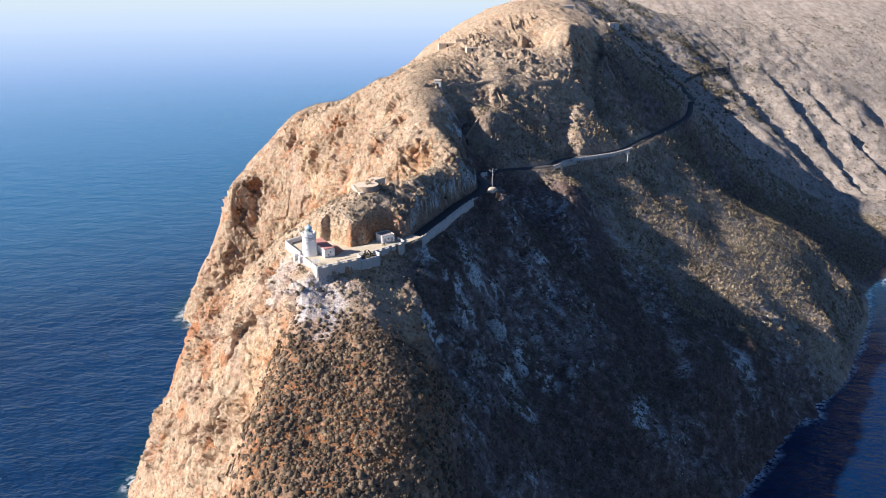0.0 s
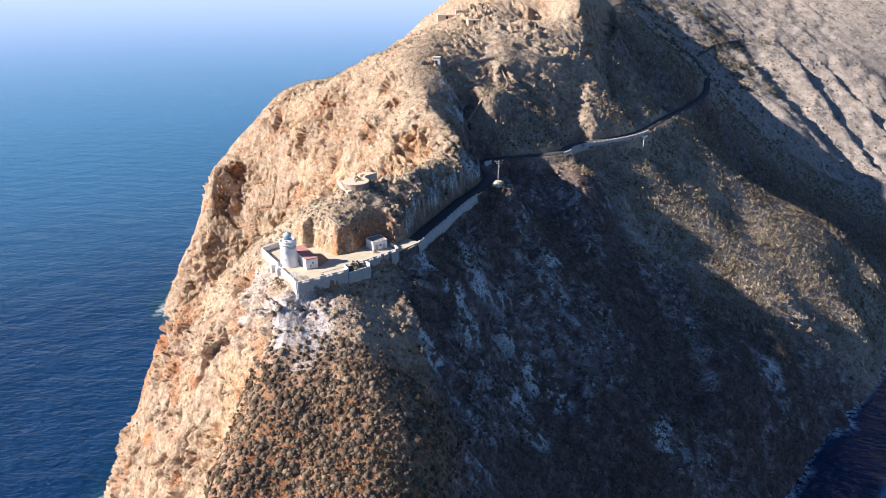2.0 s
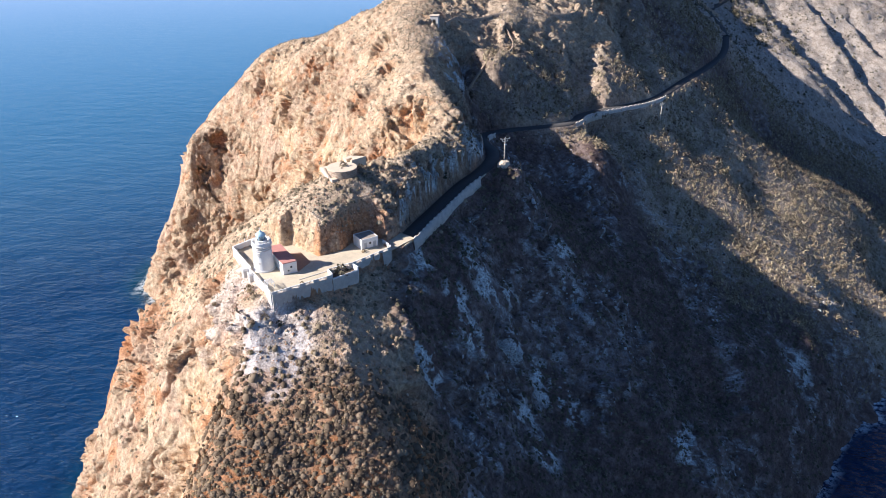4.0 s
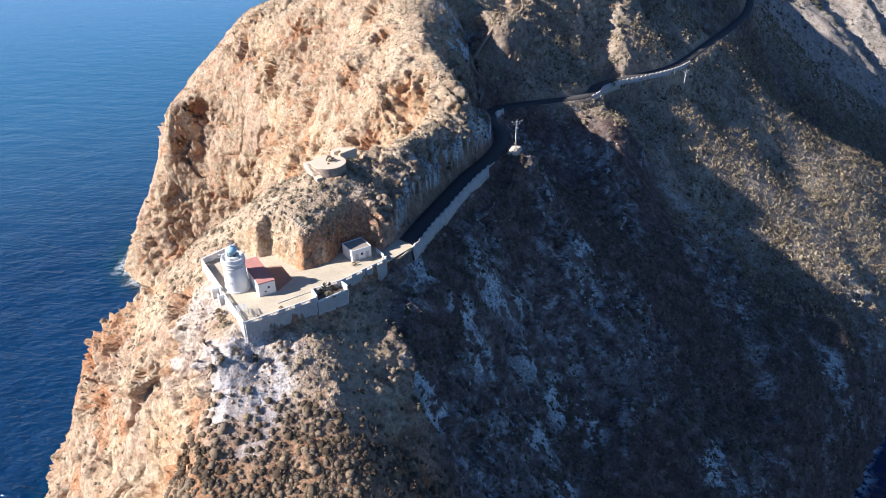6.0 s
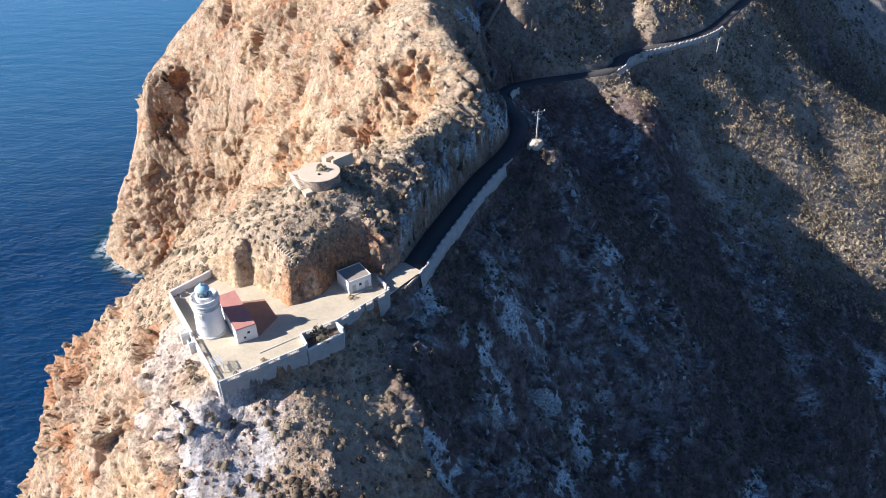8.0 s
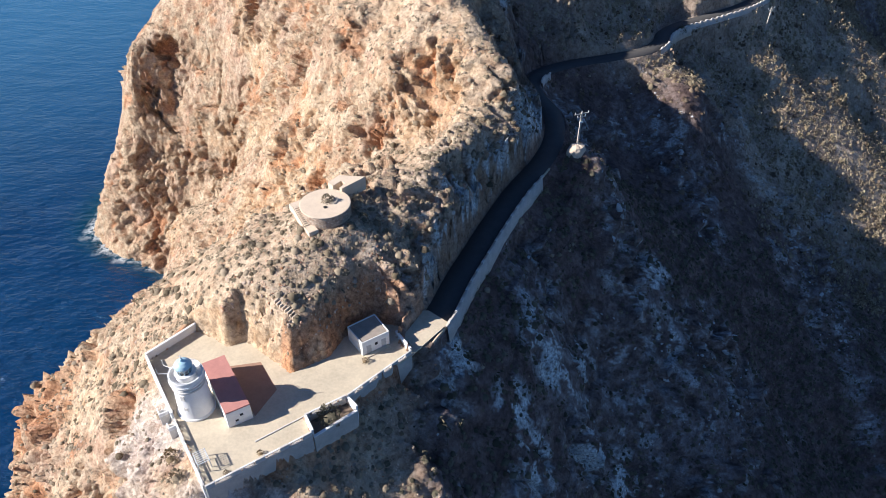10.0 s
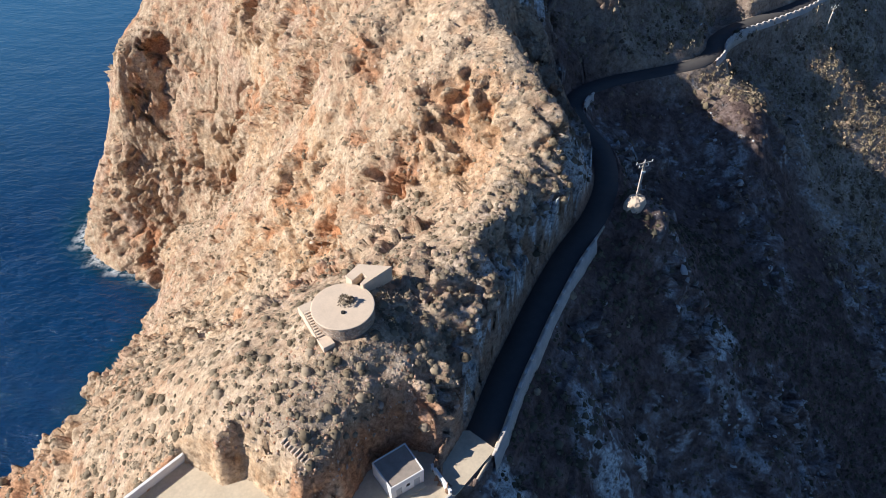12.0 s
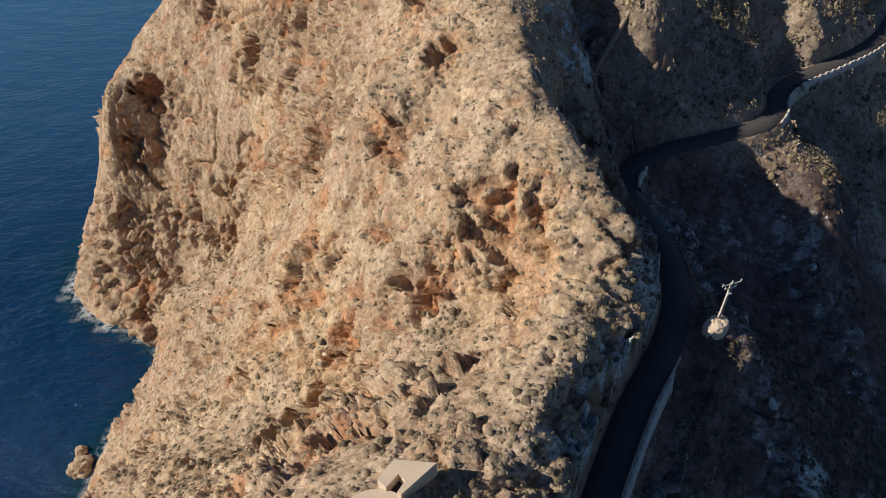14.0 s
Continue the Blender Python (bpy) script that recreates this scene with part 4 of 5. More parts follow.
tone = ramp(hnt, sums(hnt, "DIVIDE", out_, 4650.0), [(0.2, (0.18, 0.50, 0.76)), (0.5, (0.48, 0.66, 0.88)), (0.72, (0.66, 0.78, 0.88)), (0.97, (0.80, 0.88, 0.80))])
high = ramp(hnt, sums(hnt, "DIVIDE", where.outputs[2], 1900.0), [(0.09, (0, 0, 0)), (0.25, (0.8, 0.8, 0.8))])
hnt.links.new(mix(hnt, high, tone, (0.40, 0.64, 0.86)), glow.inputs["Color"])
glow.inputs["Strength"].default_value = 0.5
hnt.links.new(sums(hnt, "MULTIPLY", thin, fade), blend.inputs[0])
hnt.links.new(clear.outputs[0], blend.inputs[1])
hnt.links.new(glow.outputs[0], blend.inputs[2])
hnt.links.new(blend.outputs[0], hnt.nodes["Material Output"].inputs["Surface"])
# glowing ring added under the shell, so the far sea reflects haze
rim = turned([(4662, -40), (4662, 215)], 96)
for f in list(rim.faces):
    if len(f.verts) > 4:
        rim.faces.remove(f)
tagged(part("backdrop", rim, haze_mat), "pale glowing ring put in for haze at the sea rim", "backdrop", kind="structure")
tagged(part("backdrop", hz, haze_mat), "pale glowing shell put in for haze over the sea", "backdrop", kind="structure")


# ---- road and its walls ----
def ribbon(line, offsets, lift):
    """Rows of points beside a line: for each (sideways to the right, up)."""
    d = np.gradient(line[:, :2], axis=0)
    d /= np.linalg.norm(d, axis=1)[:, None]
    right = np.c_[d[:, 1], -d[:, 0]]
    return np.stack([np.c_[line[:, :2] + right * o, line[:, 2] + h + lift] for o, h in offsets], 1)


def swept(line, profile, closed=False):
    rows = ribbon(line, profile, 0.0)
    n, k, _ = rows.shape
    faces = grid_faces(n, k)
    if closed:
        i = np.arange(n - 1) * k
        faces = np.vstack([faces, np.stack([i + k - 1, i, i + k, i + 2 * k - 1], 1)])
    return rows.reshape(-1, 3), faces


road_mid = rounded(ROAD, 1.5)
v, f = swept(road_mid, [(-2.75, -0.35), (-2.65, 0.06), (0, 0.1), (2.5, 0.06), (2.6, -0.35)])
tagged(new("road", mesh_from("road", v, f[:, ::-1], ASPHALT)), "narrow dark asphalt road cut along the cliff", "road", kind="structure")
verge_v, verge_f = swept(road_mid[:int(len(road_mid) * 0.14)], [(2.5, -0.3), (2.52, 0.09), (2.9, 0.1), (2.95, -0.4)])
tagged(new("pavement", mesh_from("pavement", verge_v, verge_f[:, ::-1], PAVING)), "dusty gravel verge beside the road", "verge", kind="structure")

road_s = np.r_[0, np.cumsum(np.linalg.norm(np.diff(road_mid, axis=0), axis=1))]
merlon_mesh = None


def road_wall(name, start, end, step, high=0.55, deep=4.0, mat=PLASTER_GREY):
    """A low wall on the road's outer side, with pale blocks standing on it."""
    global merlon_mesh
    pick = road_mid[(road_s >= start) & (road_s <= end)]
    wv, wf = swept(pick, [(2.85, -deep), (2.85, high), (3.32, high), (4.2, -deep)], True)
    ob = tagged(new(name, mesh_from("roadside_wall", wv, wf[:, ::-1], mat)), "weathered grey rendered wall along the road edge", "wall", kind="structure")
    if merlon_mesh is None:
        bm = boxed((-0.26, -0.55, -0.05), (0.26, 0.55, 0.42), None, 0.05)
        merlon_mesh = bpy.data.meshes.new("block")
        bm.to_mesh(merlon_mesh)
        bm.free()
        merlon_mesh.materials.append(LIMEWASH_OLD)
    for s in np.arange(start + 1.5, end - 1, step):
        i = int(np.searchsorted(road_s, s))
        d = road_mid[min(i + 1, len(road_mid) - 1)] - road_mid[i - 1]
        d /= np.hypot(d[0], d[1])
        b = new("block", merlon_mesh)
        b.parent = ob
        b.matrix_basis = Matrix.Translation((road_mid[i][0] + d[1] * 3.08, road_mid[i][1] - d[0] * 3.08, road_mid[i][2] + high)) @ pose(0, 0, 0, 0, 0, math.degrees(math.atan2(d[1], d[0])) - 90)
    return ob


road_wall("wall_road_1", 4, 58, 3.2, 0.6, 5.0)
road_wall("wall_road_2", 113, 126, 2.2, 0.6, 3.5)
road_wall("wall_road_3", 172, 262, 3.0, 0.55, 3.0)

# ---- lighthouse court ----
COURT_FLOOR = [(-45.6, 233.2), (-62.2, 258.8), (-56, 266.5), (-52, 267), (-47.5, 265.5), (-43, 265), (-36, 259), (-31, 264), (-29, 269), (-23, 273), (-17, 271.5), (-12.5, 271.5), (-8.6, 268.2), (-15.2, 260.2), (-26, 250.2), (-32.4, 246.2), (-30.7, 243)]
tagged(part("floor_court", prism(COURT_FLOOR, COURT_Z - 0.3, COURT_Z), PAVING), "sandy concrete paving of the lighthouse court", "paving", kind="structure")
# reddish floor beside the annex, darkened to the outline of the annex's cast shadow
tagged(part("floor_annex_shadow", prism([(-47.6, 257.4), (-42.2, 258.4), (-38.2, 252.2), (-40.8, 246.6)], COURT_Z - 0.1, COURT_Z + 0.02), plain("brown_shaded_floor", (0.36, 0.22, 0.15), 0.8, 0.8, 0.85, 0.2)), "brown floor strip beside the annex, darkened to its shadow outline", "paving", kind="structure")

bm = bmesh.new()
bmesh.ops.create_cone(bm, cap_ends=True, segments=6, radius1=0.055, radius2=0.055, depth=0.62)
baluster_mesh = bpy.data.meshes.new("baluster")
bm.to_mesh(baluster_mesh)
bm.free()
baluster_mesh.materials.append(LIMEWASH)


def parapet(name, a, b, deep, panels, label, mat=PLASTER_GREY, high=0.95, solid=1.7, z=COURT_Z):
    """A retaining wall from a to b whose top has solid panels between balustrades; panels: how many balustrades."""
    a, b = Vector((*a, 0)), Vector((*b, 0))
    d = b - a
    length = d.length
    m = Matrix.Translation((a.x, a.y, z)) @ pose(0, 0, 0, 0, 0, math.degrees(math.atan2(d.y, d.x)))
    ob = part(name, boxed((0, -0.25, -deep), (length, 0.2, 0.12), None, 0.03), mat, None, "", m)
    tagged(ob, label, "wall", kind="structure")
    if not panels:
        part("parapet_panel", boxed((0, -0.2, 0.10), (length, 0.15, high), None, 0.03), LIMEWASH, ob)
        part("coping", boxed((-0.02, -0.26, high - 0.02), (length + 0.02, 0.21, high + 0.08), None, 0.02), LIMEWASH, ob)
        return ob
    open_ = (length - solid * (panels + 1)) / panels
    for n in range(panels + 1):
        x = n * (solid + open_)
        part("parapet_panel", boxed((x, -0.2, 0.10), (x + solid, 0.15, high), None, 0.03), LIMEWASH_OLD, ob)
    for n in range(panels):
        x = n * (solid + open_) + solid
        part("coping", boxed((x + 0.003, -0.17, high - 0.14), (x + open_ - 0.003, 0.12, high - 0.02), None, 0.02), LIMEWASH, ob)
        count = max(3, int(open_ / 0.26))
        for k in range(count):
            c = new("baluster", baluster_mesh)
            c.parent = ob
            c.matrix_basis = pose(x + (k + 0.5) * open_ / count, -0.02, 0.46)
    return ob


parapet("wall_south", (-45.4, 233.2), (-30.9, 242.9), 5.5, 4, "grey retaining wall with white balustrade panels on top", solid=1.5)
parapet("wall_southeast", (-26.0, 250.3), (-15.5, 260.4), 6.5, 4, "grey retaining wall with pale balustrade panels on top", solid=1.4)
parapet("wall_planter_inner", (-32.5, 246.3), (-26.2, 250.3), 1.5, 1, "pale balustrade above the sunken planter", solid=0.8)
parapet("wall_planter_side", (-30.8, 243.1), (-32.4, 246.1), 3.0, 0, "white low wall beside the planter", LIMEWASH)
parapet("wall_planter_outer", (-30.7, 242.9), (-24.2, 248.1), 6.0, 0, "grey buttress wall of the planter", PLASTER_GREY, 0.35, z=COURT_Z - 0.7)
parapet("wall_planter_end", (-24.2, 248.2), (-26.0, 250.3), 5.0, 0, "whitewashed end wall of the planter", LIMEWASH, 0.5)
parapet("wall_west_lower", (-53.6, 245.5), (-45.6, 233.3), 3.2, 3, "white retaining wall with balustrades on the cliff edge", LIMEWASH, 0.95, 0.7)
parapet("wall_west_upper", (-62.2, 258.6), (-54.0, 246.1), 3.2, 0, "whitewashed wall on the cliff edge", LIMEWASH, 1.5)
parapet("wall_north", (-55.6, 266.4), (-62.3, 258.8), 3.0, 0, "thick whitewashed wall closing the court", LIMEWASH_OLD, 1.7)
parapet("wall_hut_yard", (-15.6, 260.6), (-18.4, 265.0), 1.5, 0, "white low wall beside the hut", LIMEWASH, 1.1)
tagged(part("floor_planter", prism([(-30.6, 243.2), (-24.5, 248.0), (-26.1, 250.0), (-32.2, 246.0)], COURT_Z - 3.5, COURT_Z - 0.9), plain("planter_soil", (0.22, 0.16, 0.11), 0.7, 1.2, 0.95, 0.6)), "bare soil in the sunken planter", "soil", kind="structure")
# small bays outside the west wall
for at, size in (((-55.9, 247.6), (2.2, 1.6)), ((-53.7, 244.6), (1.6, 1.4))):
    bay = part("wall_bay", boxed((-size[0] / 2, -size[1] / 2, -2.6), (size[0] / 2, size[1] / 2, -0.05), None, 0.05), LIMEWASH_OLD, None, "", pose(*at, COURT_Z, 0, 0, 33))
    part("curb", boxed((-size[0] / 2, -size[1] / 2, -0.06), (-size[0] / 2 + 0.25, size[1] / 2, 0.7), None, 0.02), LIMEWASH, bay)
    part("curb", boxed((-size[0] / 2 + 0.253, -size[1] / 2, -0.06), (size[0] / 2, -size[1] / 2 + 0.25, 0.7), None, 0.02), LIMEWASH, bay)
    tagged(bay, "small whitewashed bay outside the court wall", "wall", kind="structure")

# ---- lighthouse ----
GLASS_MAT, gnt, gsh = material("lantern_glass")
gsh.inputs["Base Color"].default_value = (0.75, 0.86, 0.9, 1)
gsh.inputs["Roughness"].default_value, gsh.inputs["Transmission Weight"].default_value = 0.05, 0.9
PALE_BLUE = plain("pale_blue_lantern_paint", (0.46, 0.66, 0.76), 0.85, 1.5, 0.45, 0.1)
STEEL = plain("white_painted_steel", (0.72, 0.73, 0.73), 0.85, 2.0, 0.5, 0.1)


def ring_rail(bm, radius, z, r, sides=28):
    pts = [(radius * math.cos(2 * math.pi * i / sides), radius * math.sin(2 * math.pi * i / sides), z) for i in range(sides)]
    for p, q in zip(pts, pts[1:] + pts[:1]):
        rod(bm, p, q, r, 5)


light = thing("lighthouse", "white round stone lighthouse with a pale blue lantern", "lighthouse", pose(-50.8, 248.5, COURT_Z))
part("plinth", turned([(3.1, -0.1), (3.1, 0.35), (2.95, 0.45)], 48), LIMEWASH, light)
tower = part("tower", turned([(2.88, 0.45), (2.74, 2.6), (2.58, 5.0), (2.46, 7.0), (2.46, 7.35)], 48), LIMEWASH, light, "whitewashed tapered round tower")
part("cornice", turned([(2.5, 7.35), (2.74, 7.55), (2.84, 7.75), (2.84, 7.95), (2.76, 8.0)], 48), LIMEWASH, light)
for turn_, z_ in ((-100, 2.6), (-100, 5.4), (40, 4.6)):
    w = part("window", boxed((2.46, -0.32, z_ - 0.5), (2.74, 0.32, z_ + 0.5), None, 0.02), LIMEWASH_OLD, tower, "", pose(0, 0, 0, 0, 0, turn_))
gallery = bmesh.new()
inner, outer_ = [(2.46, 8.0), (2.46, 8.8)], [(2.72, 8.8), (2.72, 8.0)]
rows = [[gallery.verts.new((r * math.cos(2 * math.pi * i / 48), r * math.sin(2 * math.pi * i / 48), z)) for i in range(48)] for r, z in inner + outer_]
for a, b in zip(rows, rows[1:]):
    for i in range(48):
        gallery.faces.new((a[i], a[(i + 1) % 48], b[(i + 1) % 48], b[i]))
bmesh.ops.recalc_face_normals(gallery, faces=gallery.faces)
part("gallery_parapet", gallery, LIMEWASH, light, "solid white gallery parapet")
rail_bm = bmesh.new()
ring_rail(rail_bm, 2.59, 9.1, 0.03)
railing = part("railing", rail_bm, STEEL, light, "thin white steel gallery railing")
for n in range(14):
    a = 2 * math.pi * n / 14
    pb = bmesh.new()
    rod(pb, (2.59 * math.cos(a), 2.59 * math.sin(a), 8.78), (2.59 * math.cos(a), 2.59 * math.sin(a), 9.12), 0.03, 5)
    part("post", pb, STEEL, railing)
part("moulding", turned([(2.54, 6.35), (2.68, 6.42), (2.68, 6.62), (2.52, 6.7)], 48), LIMEWASH_OLD, light)
part("moulding", turned([(2.52, 6.95), (2.63, 7.0), (2.63, 7.12), (2.5, 7.2)], 48), LIMEWASH_OLD, light)
part("watch_room", turned([(1.62, 8.0), (1.6, 8.9), (1.7, 9.0), (1.7, 9.12)], 36), LIMEWASH, light)
lantern = part("lantern", turned([(1.12, 9.12), (1.12, 10.5)], 24), GLASS_MAT, light, "glazed lantern room")
for n in range(10):
    a = 2 * math.pi * n / 10
    pb = bmesh.new()
    rod(pb, (1.15 * math.cos(a), 1.15 * math.sin(a), 9.1), (1.15 * math.cos(a), 1.15 * math.sin(a), 10.55), 0.05, 5)
    part("glazing_bar", pb, PALE_BLUE, lantern)
part("lens", turned([(0.2, 9.13), (0.48, 9.4), (0.55, 9.8), (0.48, 10.2), (0.2, 10.45)], 16), STEEL, lantern)
part("dome", turned([(1.42, 10.5), (1.42, 10.62), (1.2, 11.0), (0.78, 11.32), (0.3, 11.5), (0.26, 11.55), (0.26, 11.85), (0.1, 11.95)], 28), PALE_BLUE, light, "pale blue domed lantern roof")
vane = bmesh.new()
rod(vane, (0, 0, 11.9), (0, 0, 12.9), 0.04)
rod(vane, (-0.35, 0, 12.5), (0.35, 0, 12.5), 0.03)
part("finial", vane, STEEL, light)
for a in (155, 178):
    c_, s_ = math.cos(radians(a)), math.sin(radians(a))
    brace = bmesh.new()
    rod(brace, (2.9 * c_, 2.9 * s_, 8.3), (4.6 * c_, 4.6 * s_, 8.2), 0.05)
    rod(brace, (4.6 * c_, 4.6 * s_, 8.2), (4.6 * c_, 4.6 * s_, 9.4), 0.05)
    part("bracket", brace, STEEL, light)


cage = thing("steel_frame", "white steel lattice frame standing in the court", "frame", pose(-46.9, 237.6, COURT_Z, 0, 0, -57))
for cx, cy in ((-1.2, -0.9), (1.2, -0.9), (-1.2, 0.9), (1.2, 0.9)):
    part("leg", boxed((cx - 0.06, cy - 0.06, 0), (cx + 0.06, cy + 0.06, 1.9), None, 0.01), STEEL, cage)
for cy in (-0.9, 0.9):
    for cz in (0.9, 1.84):
        part("rail", boxed((-1.14, cy - 0.05, cz - 0.05), (1.14, cy + 0.05, cz + 0.05), None, 0.01), STEEL, cage)
for k in range(7):
    part("slat", boxed((-1.2 + 0.4 * k - 0.06, -1.0, 1.905), (-1.2 + 0.4 * k + 0.06, 1.0, 1.96), None, 0.01), STEEL, cage)
kerb = boxed((0, -0.12, 0.002), (9.0, 0.12, 0.16), None, 0.03)
tagged(part("curb", kerb, LIMEWASH_OLD, None, "", pose(-39.8, 241.6, COURT_Z, 0, 0, 35)), "low pale curb along the court floor", "curb", kind="structure")


def sided(name, corners, low, high, mat, parent, label=""):
    return part(name, prism(corners, low, high), mat, parent, label)


def inset(corners, by):
    c = Vector((sum(p[0] for p in corners) / len(corners), sum(p[1] for p in corners) / len(corners)))
    out = []
    for p in corners:
        d = Vector(p) - c
        out.append(tuple(c + d * (1 - by / d.length)))
    return out


def on_face(a, b, along, z, wide, high, proud, thick):
    """A box on the wall face from a to b: its middle along the face, heights in metres."""
    a, b = Vector(a), Vector(b)
    d = (b - a).normalized()
    p = a + d * along
    m = Matrix.Translation((p.x, p.y, z)) @ pose(0, 0, 0, 0, 0, math.degrees(math.atan2(d.y, d.x)))
    return boxed((-wide / 2, -proud, -high / 2), (wide / 2, thick, high / 2), m, 0.015)


def frame_window(parent, a, b, along, z, wide, high, mat=DARK):
    w = part("window", on_face(a, b, along, z, wide, high, 0.012, 0.05), mat, parent)
    part("window_frame", on_face(a, b, along, z + high / 2 + 0.05, wide + 0.2, 0.1, 0.05, 0.05), LIMEWASH, w)
    part("sill", on_face(a, b, along, z - high / 2 - 0.05, wide + 0.24, 0.1, 0.08, 0.05), LIMEWASH, w)
    return w


ANNEX = [(-44.5, 244.3), (-41.0, 246.3), (-47.6, 256.9), (-51.0, 254.9)]
annex = thing("keeper_annex", "low white annex with a faded red flat roof", "outbuilding", pose(0, 0, COURT_Z))
sided("wall", ANNEX, 0, 3.35, LIMEWASH, annex)
sided("roof", inset(ANNEX, 0.04), 3.352, 3.62, TERRACOTTA, annex, "faded red painted flat roof")
frame_window(annex, ANNEX[0], ANNEX[1], 2.4, 2.0, 0.55, 0.55)
frame_window(annex, ANNEX[0], ANNEX[1], 1.5, 1.05, 0.5, 0.45)
for s in (3.0, 8.0):
    frame_window(annex, ANNEX[1], ANNEX[2], s, 1.8, 0.8, 1.0)
part("door", on_face(ANNEX[1], ANNEX[2], 5.5, 1.02, 0.95, 2.04, 0.02, 0.05), plain("brown_door_paint", (0.2, 0.1, 0.06)), annex)

HUT = [(-24.1, 259.8), (-19.5, 262.8), (-22.4, 267.2), (-27.1, 263.9)]
hut = thing("stone_hut", "small whitewashed hut with a flat gravel roof", "hut", pose(0, 0, COURT_Z))
sided("wall", HUT, 0, 3.1, LIMEWASH, hut)
sided("roof", inset(HUT, 0.25), 3.05, 3.16, ROOF_GREY, hut, "flat brown gravel roof")
for p, q in zip(HUT, HUT[1:] + HUT[:1]):
    d = Vector(q) - Vector(p)
    mm = Matrix.Translation((p[0], p[1], 3.101)) @ pose(0, 0, 0, 0, 0, math.degrees(math.atan2(d.y, d.x)))
    part("parapet", boxed((0.01, -0.04, 0), (d.length - 0.02, 0.16, 0.22), mm, 0.02), LIMEWASH, hut)
frame_window(hut, HUT[0], HUT[1], 2.8, 1.7, 0.6, 0.7)
GREY_DOOR = plain("pale_grey_door", (0.5, 0.5, 0.5))
for s in (1.3, 4.3):
    door = part("door", on_face(HUT[0], HUT[1], s, 1.02, 0.95, 2.04, 0.03, 0.05), GREY_DOOR, hut)
    part("handle", on_face(HUT[0], HUT[1], s + 0.36, 1.0, 0.06, 0.16, 0.07, 0.0), DARK, door)
part("step", on_face(HUT[0], HUT[1], 2.8, 0.08, 5.0, 0.16, 0.9, -0.01), PAVING, hut)

# ---- the gun position ----
BX, BY, BZ = BATTERY
BASE = pose(BX, BY - 0.1, BZ)
gun = thing("gun_platform", "round pale concrete gun platform on stone masonry", "platform", BASE)
part("masonry", turned([(4.72, -4.5), (4.66, -0.5), (4.6, -0.18)], 48), RUBBLE_WALL, gun, "brown rubble masonry drum")
deck = part("deck", turned([(4.70, -0.18), (4.76, -0.12), (4.76, -0.02), (4.7, 0.03), (4.55, 0.045)], 56), CONCRETE, gun, "sandy concrete deck")
part("gun_mount", turned([(0.35, 0.02), (0.32, 0.2), (0.2, 0.26)], 18, Matrix.Translation((0.2, -1.4, 0))), DARK, gun)
stair = thing("stone_stair", "worn concrete stair up to the gun platform", "stair", pose(-37.1, 279.3, BZ - 0.05, 0, 0, 35))
for n in range(10):
    part("step", boxed((-0.1, -0.4 * (n + 1), -0.19 * n - 0.9), (1.25, -0.4 * n - 0.002, -0.19 * n - 0.02), None, 0.03), CONCRETE, stair)
for lo_ in (-0.36, 1.255):
    part("flank_wall", boxed((lo_, -4.3, -1.6), (lo_ + 0.25, 0.2, -0.05), pose(0, 0, 0, 25.4), 0.05), CONCRETE, stair)
part("landing", boxed((-0.4, -6.2, -3.0), (1.5, -4.02, -1.95), None, 0.06), CONCRETE, stair)
part("upper_landing", boxed((-0.4, 0.0, -1.5), (1.9, 1.6, -0.03), None, 0.06), CONCRETE, stair)
roof_shape = [(-31.7, 286.0), (-30.6, 284.9), (-29.2, 286.7), (-28.4, 285.7), (-29.3, 284.3), (-28.8, 284.0), (-24.7, 288.1), (-29.9, 288.6)]
magazine = thing("ammunition_store", "half-buried concrete store with an open hatch", "bunker", pose(0, 0, 0))
part("roof", prism(roof_shape, BZ - 2.0, BZ + 0.9), CONCRETE, magazine, "sandy concrete roof slab")
part("doorway", prism([(-30.55, 284.85), (-29.35, 284.35), (-28.45, 285.7), (-29.2, 286.65)], BZ - 2.2, BZ - 0.7), DARK, magazine)

# a short stair cut in the rock above the court
cut_stair = thing("rock_stair", "old concrete stair on the rock above the court", "stair", pose(-38.4, 263.0, max(ground_z(-38, 262.5), 140) + 0.3, 0, 0, -33))
for n in range(8):
    part("step", boxed((0.55 * n, -1.0, -0.26 * n - 0.7), (0.55 * n + 0.3, 0.5, -0.26 * n), None, 0.03), CONCRETE, cut_stair)

# ---- power line ----
def power_pole(x, y, z, high, turn):
    ob = thing("utility_pole", "pale lattice concrete utility pole with crossarms", "utility pole", pose(x, y, z, 0, 0, turn), "poles of the power line")
    shaft = bmesh.new()
    box(shaft, (-0.22, -0.16, -1.0), (-0.06, 0.16, high))
    box(shaft, (0.06, -0.16, -1.0), (0.22, 0.16, high))
    for k in range(int(high / 0.8)):
        box(shaft, (-0.062, -0.14, 0.3 + 0.8 * k), (0.062, 0.14, 0.62 + 0.8 * k))
    part("shaft", shaft, POLE_WOOD, ob)
    for h, half in ((high - 0.25, 1.9), (high - 1.15, 1.15)):
        arm = part("crossarm", boxed((-half, -0.09, h - 0.1), (half, 0.09, h + 0.1), None, 0.02), POLE_WOOD, ob)
        for sx_ in (-1, 1):
            ib = bmesh.new()
            rod(ib, (sx_ * (half - 0.1), 0, h + 0.1), (sx_ * (half - 0.1), 0, h + 0.55), 0.09, 8)
            part("insulator", ib, STEEL, arm)
    ib = bmesh.new()
    rod(ib, (0, 0, high), (0, 0, high + 0.5), 0.09, 8)
    part("insulator", ib, STEEL, ob)
    tb = bmesh.new()
